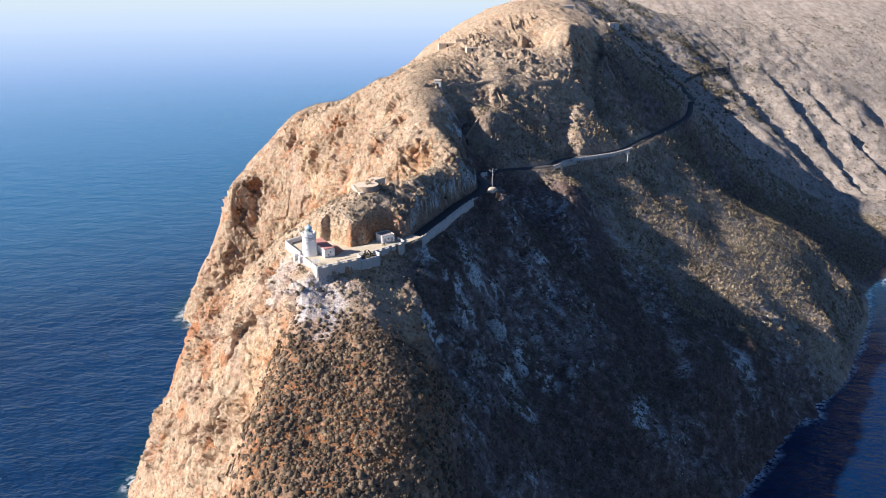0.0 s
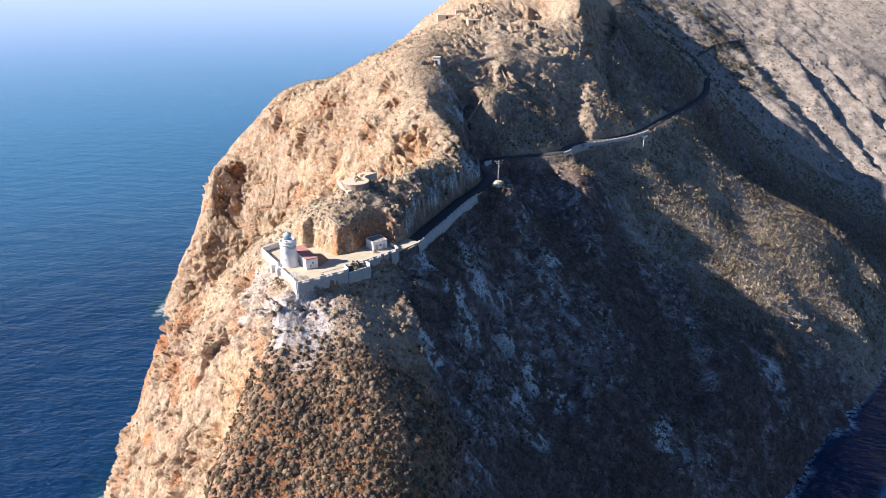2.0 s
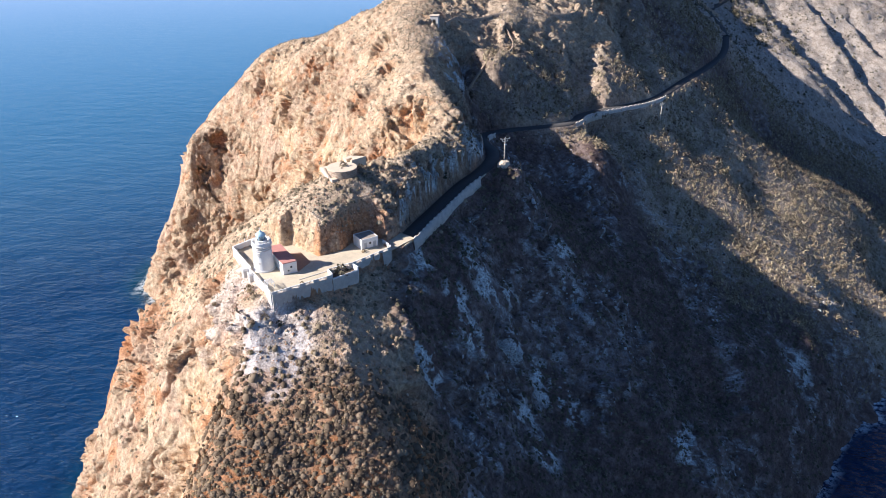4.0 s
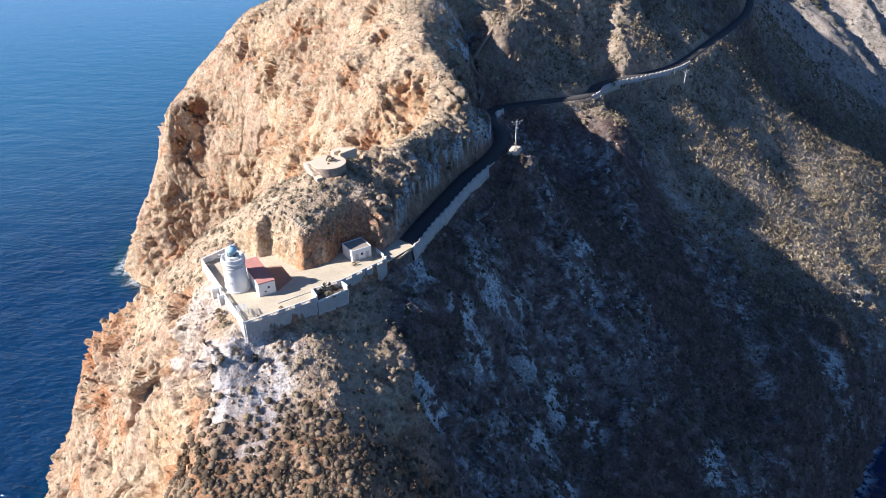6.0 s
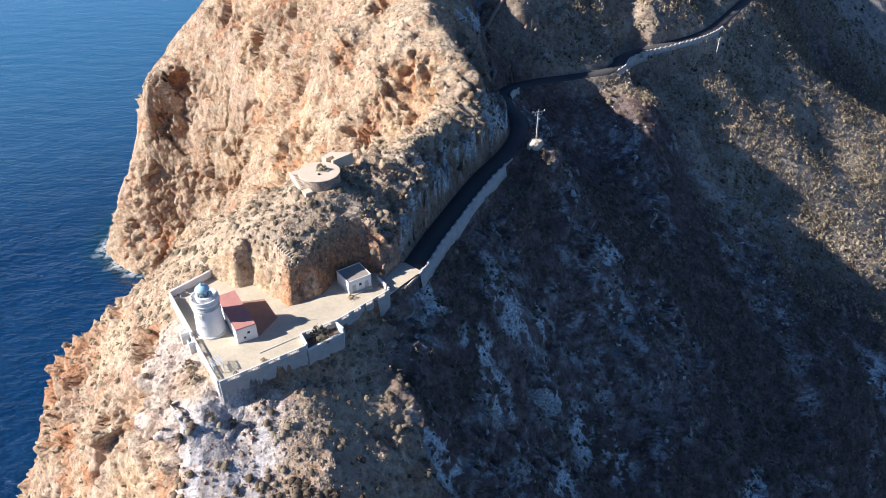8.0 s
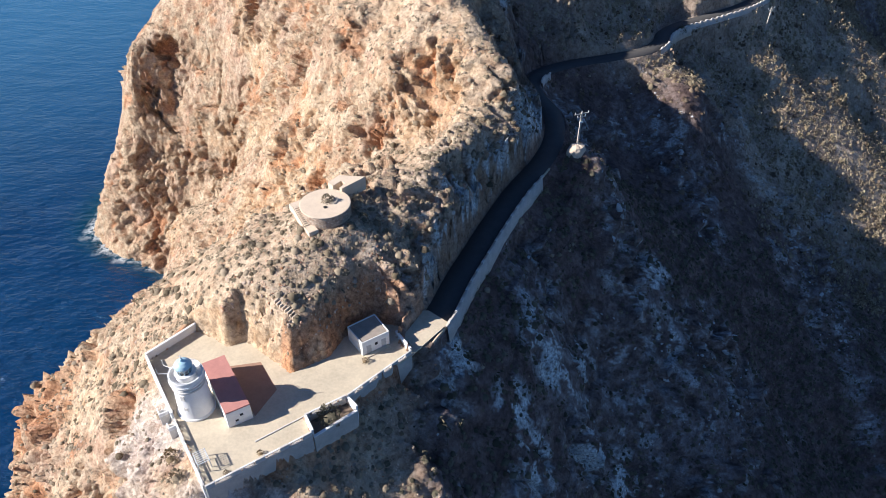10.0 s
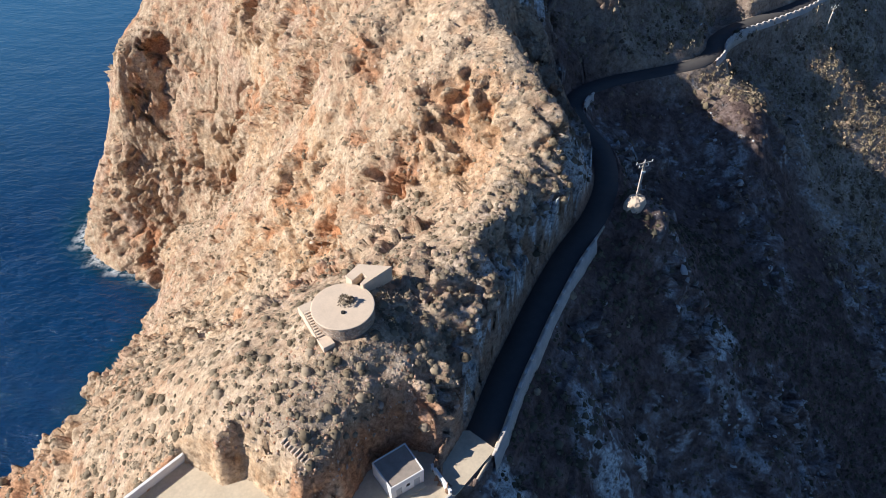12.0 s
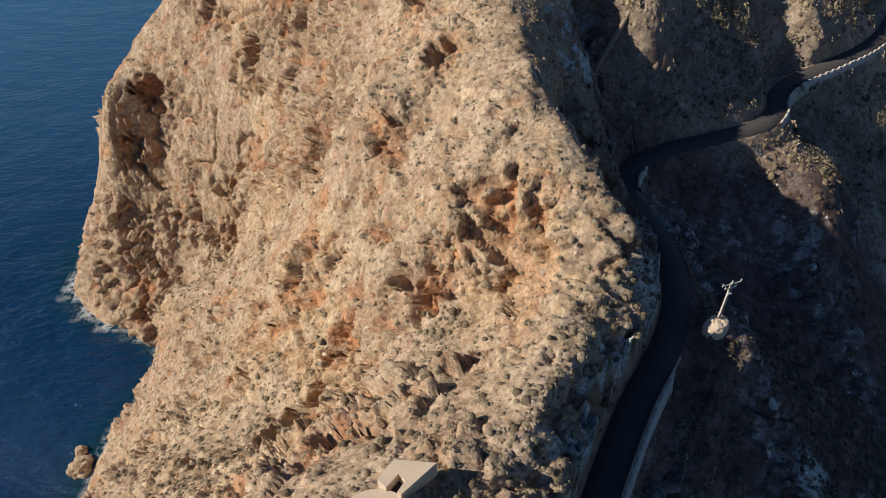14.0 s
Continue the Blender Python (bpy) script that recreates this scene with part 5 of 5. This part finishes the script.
    box(tb, (-0.5, -0.4, high - 2.6), (0.5, -0.17, high - 2.1), None, 0.05)
    part("fuse_box", tb, STEEL, ob)
    return ob


POLES = [(23.8, 324.4, 140.7, 9.0, 20), (120.6, 446.2, 117.0, 10.5, 30)]
POLES = [(x, y, z if n == 0 else ground_z(x, y) - 0.2, h, t) for n, (x, y, z, h, t) in enumerate(POLES)]
for p in POLES:
    power_pole(*p)
foot = thing("pole_footing", "pale rough concrete footing of the pole", "footing", pose(23.6, 323.8, 141.1))
ft = turned([(2.9, -2.4), (2.5, -0.9), (2.0, -0.2), (1.2, 0.05), (0.5, 0.1)], 11, Matrix.Rotation(0.5, 4, 'Z') @ Matrix.Diagonal((1.0, 0.75, 1.0, 1.0)))
for vv in ft.verts:
    vv.co += Vector([0.35 * noise.noise(vv.co * 1.3 + Vector((k * 9, 0, 0))) for k in range(3)])
part("block", ft, CONCRETE, foot)


def cable(a, b, sag):
    cb = bmesh.new()
    a, b = Vector(a), Vector(b)
    pts = [a.lerp(b, i / 24) - Vector((0, 0, sag * 4 * (i / 24) * (1 - i / 24))) for i in range(25)]
    for p, q in zip(pts, pts[1:]):
        rod(cb, p, q, 0.02, 4)
    return cb


(ax_, ay_, az_, ah_, at_), (bx_, by_, bz_, bh_, bt_) = POLES
for off in (-1.8, 0, 1.8):
    da, db = pose(0, 0, 0, 0, 0, at_) @ Vector((off, 0, 0)), pose(0, 0, 0, 0, 0, bt_) @ Vector((off, 0, 0))
    tagged(part("power_cable", cable((ax_ + da.x, ay_ + da.y, az_ + ah_ + 0.3), (bx_ + db.x, by_ + db.y, bz_ + bh_ + 0.3), 4.0), DARK), "thin dark cable strung between the poles", "cable", "cables of the power line")

# ---- upper works on the ridge ----
def blockhouse(name, x, y, z, wide, long, high, turn, label, mat, opening=True):
    ob = thing(name, label, "bunker", pose(x, y, z, 0, 0, turn))
    part("wall", boxed((-wide / 2, -long / 2, -3), (wide / 2, long / 2, high), None, 0.06), mat, ob)
    part("roof", boxed((-wide / 2 - 0.25, -long / 2 - 0.25, high + 0.003), (wide / 2 + 0.25, long / 2 + 0.25, high + 0.35), None, 0.05), CONCRETE, ob)
    if opening:
        part("doorway", boxed((-0.7, -long / 2 - 0.02, 0.1), (0.7, -long / 2 + 0.1, min(high - 0.4, 2.1)), None, 0.01), DARK, ob)
    return ob


def seat(x, y):
    return ground_z(x, y)


blockhouse("lookout", -3, 418, seat(-3, 418) - 0.3, 4.0, 4.0, 3.6, -8, "whitewashed square lookout with a dark doorway", LIMEWASH_OLD)
blockhouse("casemate", 3, 537, seat(3, 537), 13, 6, 2.6, 6, "sandy concrete casemate on the ridge", CONCRETE)
blockhouse("casemate", 20, 505, seat(20, 505), 8, 5, 2.2, 12, "sandy concrete casemate on the ridge", CONCRETE)
blockhouse("casemate", 13, 543, seat(13, 543), 8, 5, 2.4, 6, "sandy concrete casemate on the ridge", CONCRETE, False)
for spots in (((2, 430), (8, 438), (15, 444), (22, 450), (30, 455), (37, 457)), ((56, 471), (66, 474), (75, 481), (87, 494))):
    terrace = rounded([(x, y, seat(x, y)) for x, y in spots], 1.0)
    v, f = swept(terrace, [(0.5, -3.0), (0.5, 1.7), (0.0, 1.7), (-0.1, -3.0)], True)
    tagged(new("wall_terrace", mesh_from("terrace_wall", v, f, RUBBLE_WALL)), "rubble stone terrace wall below the lookout", "wall", kind="structure")
# a footpath that climbs from the road to the terrace
track = rounded([(x, y, seat(x, y) + 0.25) for x, y in ((14, 386), (12, 394), (21, 406), (29, 422), (37, 438), (32, 450))], 0.8)
track[:, 2] = [max(z, seat(x, y) + 0.15) for x, y, z in track]
v, f = swept(track, [(-0.5, -1.2), (-0.45, 0.05), (0.45, 0.05), (0.5, -1.2)])
tagged(new("path", mesh_from("path", v, f[:, ::-1], plain("trodden_soil", (0.34, 0.26, 0.19), 0.7, 0.8, 0.95, 0.6))), "narrow stony footpath climbing the slope", "path", kind="structure")
for n, (x, y, w, l, h, t) in enumerate([(120, 716, 12, 8, 4, 10), (150, 735, 9, 7, 3.5, 25), (96, 700, 7, 6, 3, 0), (176, 760, 14, 7, 4, 35)]):
    blockhouse("barracks", x, y, seat(x, y), w, l, h, t, "distant pale ruined barracks on the hilltop", LIMEWASH_OLD)

# a rock standing in the surf, and a second one beside it
for n, (x, y, r) in enumerate([(-156, 379, 4.2), (-159, 386, 2.4)]):
    sb = bmesh.new()
    bmesh.ops.create_icosphere(sb, subdivisions=4, radius=r)
    for vv in sb.verts:
        vv.co *= 1 + 0.35 * noise.fractal(vv.co * 0.35 + Vector((n * 7, 0, 0)), 1.0, 2.0, 4)
        vv.co.z *= 0.8
    tagged(part("sea_rock", sb, LAND, None, "", pose(x, y, 0.3)), "low brown rock standing in the surf", "rock")
# the road's upper stretch in the high valley
upper = rounded([(x, y, seat(x, y) + 0.4) for x, y in ((222, 630), (236, 665), (246, 705), (252, 745), (262, 780), (290, 815), (318, 842), (340, 866), (352, 895), (340, 930))], 3.0)
v, f = swept(upper, [(-3.4, -2.5), (-3.0, 0.1), (0, 0.3), (3.0, 0.1), (3.4, -2.5)])
tagged(new("road_upper", mesh_from("road_upper", v, f[:, ::-1], ASPHALT)), "asphalt road climbing the high valley", "road", kind="structure")
for pts in (((205, 745), (240, 770), (270, 775)), ((200, 800), (245, 815), (290, 812)), ((250, 860), (300, 872), (345, 866))):
    wall_line = rounded([(x, y, seat(x, y)) for x, y in pts], 2.0)
    v, f = swept(wall_line, [(0.5, -3.0), (0.5, 2.2), (-0.3, 2.2), (-0.4, -3.0)], True)
    tagged(new("wall_terrace", mesh_from("terrace_wall", v, f, RUBBLE_WALL)), "rubble terrace wall in the high valley", "wall", kind="structure")


# ---- scrub and loose stone ----
rng = np.random.default_rng(5)
wide_x, wide_y = np.abs(np.gradient(GX, axis=1).ravel()), np.abs(np.gradient(GY, axis=0).ravel())
cell_area = wide_x * wide_y
nv = facing(pos)
flat = nv[:, 2]
free = (road_d > 3.9) & (court_d > 0.8) & (batt_d > 5.0) & (pos[:, 2] > 5)


def leafy(count, spread_up, rng, size=0.16):
    """A tuft: corners and triangles of small leaves over a low dome, about one metre across."""
    a = rng.uniform(0, 2 * np.pi, count)
    h = rng.uniform(0.02, 1, count) ** 0.8
    r = np.sqrt(np.clip(1 - h**2, 0.03, 1)) * 0.5 * rng.uniform(0.7, 1.08, count)
    c = np.c_[r * np.cos(a), r * np.sin(a), h * spread_up * rng.uniform(0.75, 1.05, count)]
    e1, e2 = rng.normal(size=(count, 3)), rng.normal(size=(count, 3))
    e1 /= np.linalg.norm(e1, axis=1)[:, None]
    e2 /= np.linalg.norm(e2, axis=1)[:, None]
    out = c + c * 0.25
    tri = np.stack([c + e1 * size, c - e1 * size * 0.6 + e2 * size * 0.8, out + e2 * size * 0.3], 1)
    return tri.reshape(-1, 3), np.arange(count * 3).reshape(-1, 3)


def core(rng, squash):
    """The dark body of a bush: a rough low dome."""
    v = np.array([(1, 0, -0.3), (0.3, 0.9, -0.3), (-0.8, 0.6, -0.3), (-0.8, -0.6, -0.3), (0.3, -0.9, -0.3), (0.1, -0.1, 1.0)]) * 0.42
    v *= rng.uniform(0.75, 1.15, (6, 1))
    v[:, 2] = v[:, 2] * squash + 0.1
    return v, np.array([(k, (k + 1) % 5, 5) for k in range(5)])


def tuft(leaves, squash, rng, size):
    v1, f1 = core(rng, squash)
    v2, f2 = leafy(leaves, squash * 0.95, rng, size)
    return np.vstack([v1, v2]), np.vstack([f1, f2 + len(v1)])


def rock_shape(rng):
    bm = bmesh.new()
    bmesh.ops.create_icosphere(bm, subdivisions=1, radius=0.5)
    v = np.array([x.co for x in bm.verts])
    f = np.array([[x.index for x in fc.verts] for fc in bm.faces])
    bm.free()
    v *= rng.uniform(0.6, 1.2, (len(v), 1))
    return v * [1, 0.8, 0.6], f


def scatter(name, density, count, shapes, sizes, mat, label, category, up=0.8, sink=0.08):
    """Many copies of some shapes on the ground, thick where density is high, as one mesh."""
    w = density * cell_area * free
    pick = rng.choice(len(pos), count, p=w / w.sum())
    s = rng.lognormal(math.log(sizes[0]), sizes[1], count).clip(sizes[0] * 0.35, sizes[0] * 2.6)
    turn_ = rng.uniform(0, 2 * np.pi, count)
    lean = nv[pick] * (1 - up) + np.array([0, 0, up])
    lean /= np.linalg.norm(lean, axis=1)[:, None]
    which = rng.integers(0, len(shapes), count)
    jitter = rng.uniform(-0.5, 0.5, (count, 2)) * np.c_[wide_x[pick], wide_y[pick]]
    base = pos[pick].copy()
    base[:, :2] += jitter
    base[:, 2] -= (jitter * nv[pick][:, :2]).sum(1) / np.maximum(nv[pick][:, 2], 0.35)
    base -= lean * (s * sink)[:, None]
    vs, fs, n = [], [], 0
    for k, (v, f) in enumerate(shapes):
        i = np.nonzero(which == k)[0]
        if not len(i):
            continue
        c, sn = np.cos(turn_[i]), np.sin(turn_[i])
        x = v[None, :, 0] * c[:, None] - v[None, :, 1] * sn[:, None]
        y = v[None, :, 0] * sn[:, None] + v[None, :, 1] * c[:, None]
        z = np.broadcast_to(v[None, :, 2], x.shape)
        lx = np.stack([np.ones(len(i)), np.zeros(len(i)), -lean[i, 0] / np.maximum(lean[i, 2], 0.3)], 1)
        ly = np.stack([np.zeros(len(i)), np.ones(len(i)), -lean[i, 1] / np.maximum(lean[i, 2], 0.3)], 1)
        lx /= np.linalg.norm(lx, axis=1)[:, None]
        ly /= np.linalg.norm(ly, axis=1)[:, None]
        w3 = base[i][:, None] + s[i][:, None, None] * (x[..., None] * lx[:, None] + y[..., None] * ly[:, None] + z[..., None] * lean[i][:, None])
        vs.append(w3.reshape(-1, 3))
        fs.append((f[None] + (n + np.arange(len(i)) * len(v))[:, None, None]).reshape(-1, 3))
        n += len(i) * len(v)
    ob = new(name, mesh_from(name, np.vstack(vs), np.vstack(fs), mat))
    return tagged(ob, label, category, kind="stuff")


def leaf_material(name, stops, scale=0.5):
    mat, nt, sh = material(name)
    isle = node(nt, "NewGeometry").outputs["Random Per Island"]
    patch = noise_tex(nt, scale, 4, 0.6)
    c = ramp(nt, sums(nt, "ADD", sums(nt, "MULTIPLY", isle, 0.45), sums(nt, "MULTIPLY", patch, 0.6)), stops)
    nt.links.new(c, sh.inputs["Base Color"])
    sh.inputs["Roughness"].default_value = 0.9
    sh.inputs["Specular IOR Level"].default_value = 0.1
    return mat


DRY_LEAF = leaf_material("dry_scrub_leaves", [(0.25, (0.12, 0.09, 0.05)), (0.45, (0.22, 0.165, 0.095)), (0.6, (0.30, 0.225, 0.135)), (0.75, (0.36, 0.27, 0.165))])
GREY_LEAF = leaf_material("grey_green_scrub_leaves", [(0.25, (0.12, 0.097, 0.063)), (0.45, (0.21, 0.17, 0.115)), (0.6, (0.28, 0.23, 0.16)), (0.75, (0.36, 0.295, 0.21))])
PALE_LEAF = leaf_material("pale_dry_scrub_leaves", [(0.25, (0.14, 0.12, 0.08)), (0.45, (0.24, 0.20, 0.14)), (0.6, (0.32, 0.26, 0.185)), (0.75, (0.38, 0.31, 0.22))])
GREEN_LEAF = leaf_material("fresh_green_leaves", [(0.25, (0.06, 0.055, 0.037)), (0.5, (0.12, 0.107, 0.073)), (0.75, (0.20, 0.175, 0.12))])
STONE = plain("loose_stone", (0.46, 0.36, 0.28), 0.6, 0.7, 0.95, 0.6, 0.0, 0.05)

# straw leaves, made paler for scrub that stands in the sun
SUNLIT_STRAW_LEAF = leaf_material("sunlit_straw_scrub_leaves", [(0.25, (0.17, 0.135, 0.085)), (0.45, (0.27, 0.22, 0.14)), (0.6, (0.35, 0.29, 0.19)), (0.75, (0.43, 0.36, 0.245))])
BROWN_LEAF = leaf_material("brown_scrub_leaves", [(0.25, (0.065, 0.048, 0.033)), (0.45, (0.13, 0.096, 0.066)), (0.6, (0.195, 0.148, 0.10)), (0.75, (0.28, 0.215, 0.148))])
CLIFF_STONE = leaf_material("cliff_stone", [(0.25, (0.30, 0.15, 0.08)), (0.42, (0.48, 0.30, 0.20)), (0.58, (0.58, 0.43, 0.31)), (0.75, (0.66, 0.53, 0.40))], 0.2)
GREY_STONE = leaf_material("grey_limestone", [(0.25, (0.13, 0.115, 0.10)), (0.45, (0.26, 0.24, 0.22)), (0.62, (0.38, 0.38, 0.37)), (0.78, (0.58, 0.60, 0.60))], 0.2)
def cushion(rng):
    """A round cushion of twigs with some leaves standing out of it."""
    v = np.array([(math.cos(a), math.sin(a), -0.2) for a in np.arange(6) * math.pi / 3] + [(0.72 * math.cos(a), 0.72 * math.sin(a), 0.6) for a in np.arange(6) * math.pi / 3 + 0.5] + [(0, 0, 0.95)])
    v = v * rng.uniform(0.82, 1.12, (13, 1)) * [0.5, 0.5, 0.42]
    f = [(k, (k + 1) % 6, 6 + k) for k in range(6)] + [((k + 1) % 6, 6 + (k + 1) % 6, 6 + k) for k in range(6)] + [(6 + k, 6 + (k + 1) % 6, 12) for k in range(6)]
    v2, f2 = leafy(20, 0.48, rng, 0.13)
    return np.vstack([v, v2]), np.vstack([np.array(f), f2 + 13])


cushions = [cushion(rng) for _ in range(7)]
near_tufts = [tuft(30, 0.75, rng, 0.14) for _ in range(7)]
far_tufts = [tuft(8, 0.75, rng, 0.26) for _ in range(7)]
tall_tufts = [tuft(8, 1.15, rng, 0.28) for _ in range(7)]
stones = [rock_shape(rng) for _ in range(6)]
octa = np.array([(1, 0, 0), (-1, 0, 0), (0, 1, 0), (0, -1, 0), (0, 0, 0.8), (0, 0, -0.8)]) * 0.55
chips_ = [(octa * rng.uniform(0.6, 1.25, (6, 3)), np.array([(0, 2, 4), (2, 1, 4), (1, 3, 4), (3, 0, 4), (2, 0, 5), (1, 2, 5), (3, 1, 5), (0, 3, 5)])) for _ in range(8)]
dome = np.array([(1, 0, 0), (0.3, 0.9, 0), (-0.8, 0.6, 0), (-0.8, -0.6, 0), (0.3, -0.9, 0), (0, 0, 0.9)]) * 0.5
dots = [(dome * rng.uniform(0.7, 1.2, (6, 1)), np.array([(k, (k + 1) % 5, 5) for k in range(5)])) for _ in range(5)]

patchy = 0.35 + 0.65 * smooth(-0.3, 0.5, fractal(p3 / 14, 3, 101))
gentle = smooth(0.45, 0.8, flat)
in_front = smooth(-64, -56, xy[:, 0]) * smooth(12, -4, xy[:, 0]) * smooth(230, 208, xy[:, 1] + 5 * fractal(p3 / 6, 2, 209)) * (xy[:, 1] > 140)
not_white = 1 - 0.92 * white
near_zone = (xy[:, 1] < 345) & (xy[:, 1] > 140) & (xy[:, 0] < 60) & (xy[:, 0] > -130)
west_dens = gentle * patchy * (1 - east) * 0.55 + 0.04
east_dens = east * (0.25 + 0.75 * smooth(0.3, 0.65, flat)) * (1 - 0.6 * ribs)
# where sun falls on the east slopes; scrub here gets paler leaves
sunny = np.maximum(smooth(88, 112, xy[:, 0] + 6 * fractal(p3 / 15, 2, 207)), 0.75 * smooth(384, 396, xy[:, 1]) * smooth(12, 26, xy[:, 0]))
face_dens = in_front * 2.6 * not_white
rise = smooth(24, 12, np.hypot(xy[:, 0] + 32, (xy[:, 1] - 275))) * (batt_d > 5.5) * 0.45
rise = np.maximum(rise, smooth(16, 9, road_d) * (road_side > 0) * smooth(268, 276, xy[:, 1]) * smooth(345, 325, xy[:, 1]) * smooth(142, 147, pos[:, 2]) * 0.9)
scatter("scrub", face_dens * near_zone, 4800, cushions, (1.25, 0.38), BROWN_LEAF, "dense low grey-green scrub on the red slope", "scrub")
scatter("dry_scrub", face_dens * near_zone, 1500, cushions, (0.9, 0.35), DRY_LEAF, "dense low brown scrub on the red slope", "scrub")
scatter("scrub", (west_dens + rise) * not_white * near_zone * (1 - in_front), 3200, cushions, (0.8, 0.5), GREY_LEAF, "scattered grey-green scrub between the rocks", "scrub")
scatter("dry_scrub", (west_dens + 0.6 * rise) * near_zone * not_white, 3600, near_tufts, (0.7, 0.4), PALE_LEAF, "scattered dry brown scrub between the rocks", "scrub")
scatter("scrub", west_dens * (~near_zone) * (xy[:, 1] < 520), 8000, far_tufts, (0.85, 0.45), GREY_LEAF, "scattered grey-green scrub on the upper cliffs", "scrub")
# slope light put into leaf colour: darkest here, straw on the sunlit part
scatter("scrub", east_dens * (xy[:, 1] < 345) * (xy[:, 1] > 150), 9000, far_tufts, (1.15, 0.4), GREEN_LEAF, "thick grey-green scrub, leaf colour darkened for the shaded slope", "scrub")
scatter("scrub", east_dens * sunny * (xy[:, 1] >= 345) * (xy[:, 1] < 640) * (0.5 + patchy), 24000, tall_tufts, (1.3, 0.35), SUNLIT_STRAW_LEAF, "thick dry scrub, leaf colour paled for the sunlit slope", "scrub")
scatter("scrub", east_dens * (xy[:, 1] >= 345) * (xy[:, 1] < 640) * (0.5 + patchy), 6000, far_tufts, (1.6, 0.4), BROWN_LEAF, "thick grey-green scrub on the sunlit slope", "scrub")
scatter("scrub", dry * (xy[:, 1] < 1100) * (xy[:, 0] < 700) * gentle * patchy, 10000, dots, (1.7, 0.45), GREEN_LEAF, "sparse scrub on the distant hillside", "scrub")
valley = smooth(150, 40, np.hypot(xy[:, 0] - 260, xy[:, 1] - 830))
scatter("valley_bushes", valley * patchy * smooth(-0.1, 0.35, fractal(p3 / 40, 2, 141)), 900, near_tufts, (3.4, 0.4), GREEN_LEAF, "dark green bushes in the high valley", "bushes")
rubble = smooth(20, 10, np.hypot(xy[:, 0] + 34, xy[:, 1] - 274)) * 0.12 + smooth(18, 6, np.hypot(xy[:, 0] + 30, (xy[:, 1] - 226) * 1.2)) * (1 - white)
scatter("rubble", rubble, 4200, stones, (0.55, 0.5), STONE, "loose angular tan rubble below the court wall", "rubble", 0.5, 0.2)
scatter("broken_rock", (1 - east) * (0.3 + rocky) * (xy[:, 1] < 560) * (pos[:, 2] > 8) * (1 - in_front), 4500, stones, (0.7, 0.6), CLIFF_STONE, "angular blocks of cream and orange cliff rock", "rocks", 0.1, 0.28)
scatter("grey_rock", east * ribs * (xy[:, 1] < 420) * (pos[:, 2] > 8), 7000, stones, (1.2, 0.5), GREY_STONE, "angular blocks of pale grey limestone", "rocks", 0.1, 0.28)
scatter("scree", (1 - east) * loose * (xy[:, 1] < 480) * (xy[:, 1] > 200) * (pos[:, 2] > 8) * (1 - in_front), 9000, chips_, (0.45, 0.5), CLIFF_STONE, "small broken cream and tan stones on the slopes", "scree", 0.3, 0.2)
scatter("low_scrub", (1 - east) * gentle * patchy * (xy[:, 1] < 480) * (xy[:, 1] > 240), 9000, dots, (0.65, 0.45), PALE_LEAF, "tiny dry tufts scattered over the slopes", "scrub")
scatter("loose_rock", (1 - east) * gentle * near_zone * (1 - in_front), 3500, stones, (0.6, 0.5), STONE, "loose tan stones among the scrub", "stones", 0.5, 0.2)


def bush(x, y, z, size, mat, label, name="bush"):
    r = np.random.default_rng(int(abs(x * 31 + y * 7)))
    v, f = tuft(130, 0.8, r, 0.1)
    ob = new(name, mesh_from(name, v * size, f, mat))
    ob.matrix_basis = pose(x, y, z - 0.05 * size, 0, 0, r.uniform(0, 360))
    return tagged(ob, label, "bush")


bush(-28.6, 246.7, COURT_Z - 0.9, 4.1, GREEN_LEAF, "dark green bush growing in the sunken planter")
bush(-31.3, 281.0, BZ + 0.03, 2.1, GREY_LEAF, "grey bush growing through the concrete gun platform")
bush(-30.4, 281.3, BZ + 0.03, 1.3, GREY_LEAF, "small grey bush growing through the gun platform")
bush(-23.6, 258.4, COURT_Z, 1.3, DRY_LEAF, "dry brown bush at the corner of the hut")
bush(-43.0, 235.9, COURT_Z, 1.0, GREY_LEAF, "small bush in the court beside the balustrade")
bush(-38.5, 239.4, COURT_Z, 1.1, DRY_LEAF, "small dry bush in the court beside the balustrade")
for x, y, s, mat, label in ((78.5, 422.5, 3.2, GREEN_LEAF, "yellow-green bush on the road edge"), (187.4, 510.3, 6.0, GREY_LEAF, "large pale bush on the shaded slope"), (160, 442, 4.5, GREEN_LEAF, "bright green bush on the scrub slope"), (-26, 283, 2.6, GREY_LEAF, "grey bush beside the gun platform"), (-24.6, 279.5, 2.0, GREEN_LEAF, "green bush below the gun platform"), (-47, 229.5, 2.2, GREY_LEAF, "dark bush at the foot of the retaining wall"), (-43.5, 230.2, 1.9, GREEN_LEAF, "green bush at the foot of the retaining wall"), (-53.5, 240.5, 2.6, DRY_LEAF, "brown bush on the cliff edge below the court"), (-51.5, 237.0, 2.4, GREY_LEAF, "grey bush on the cliff edge below the court")):
    bush(x, y, ground_z(x, y), s, mat, label)
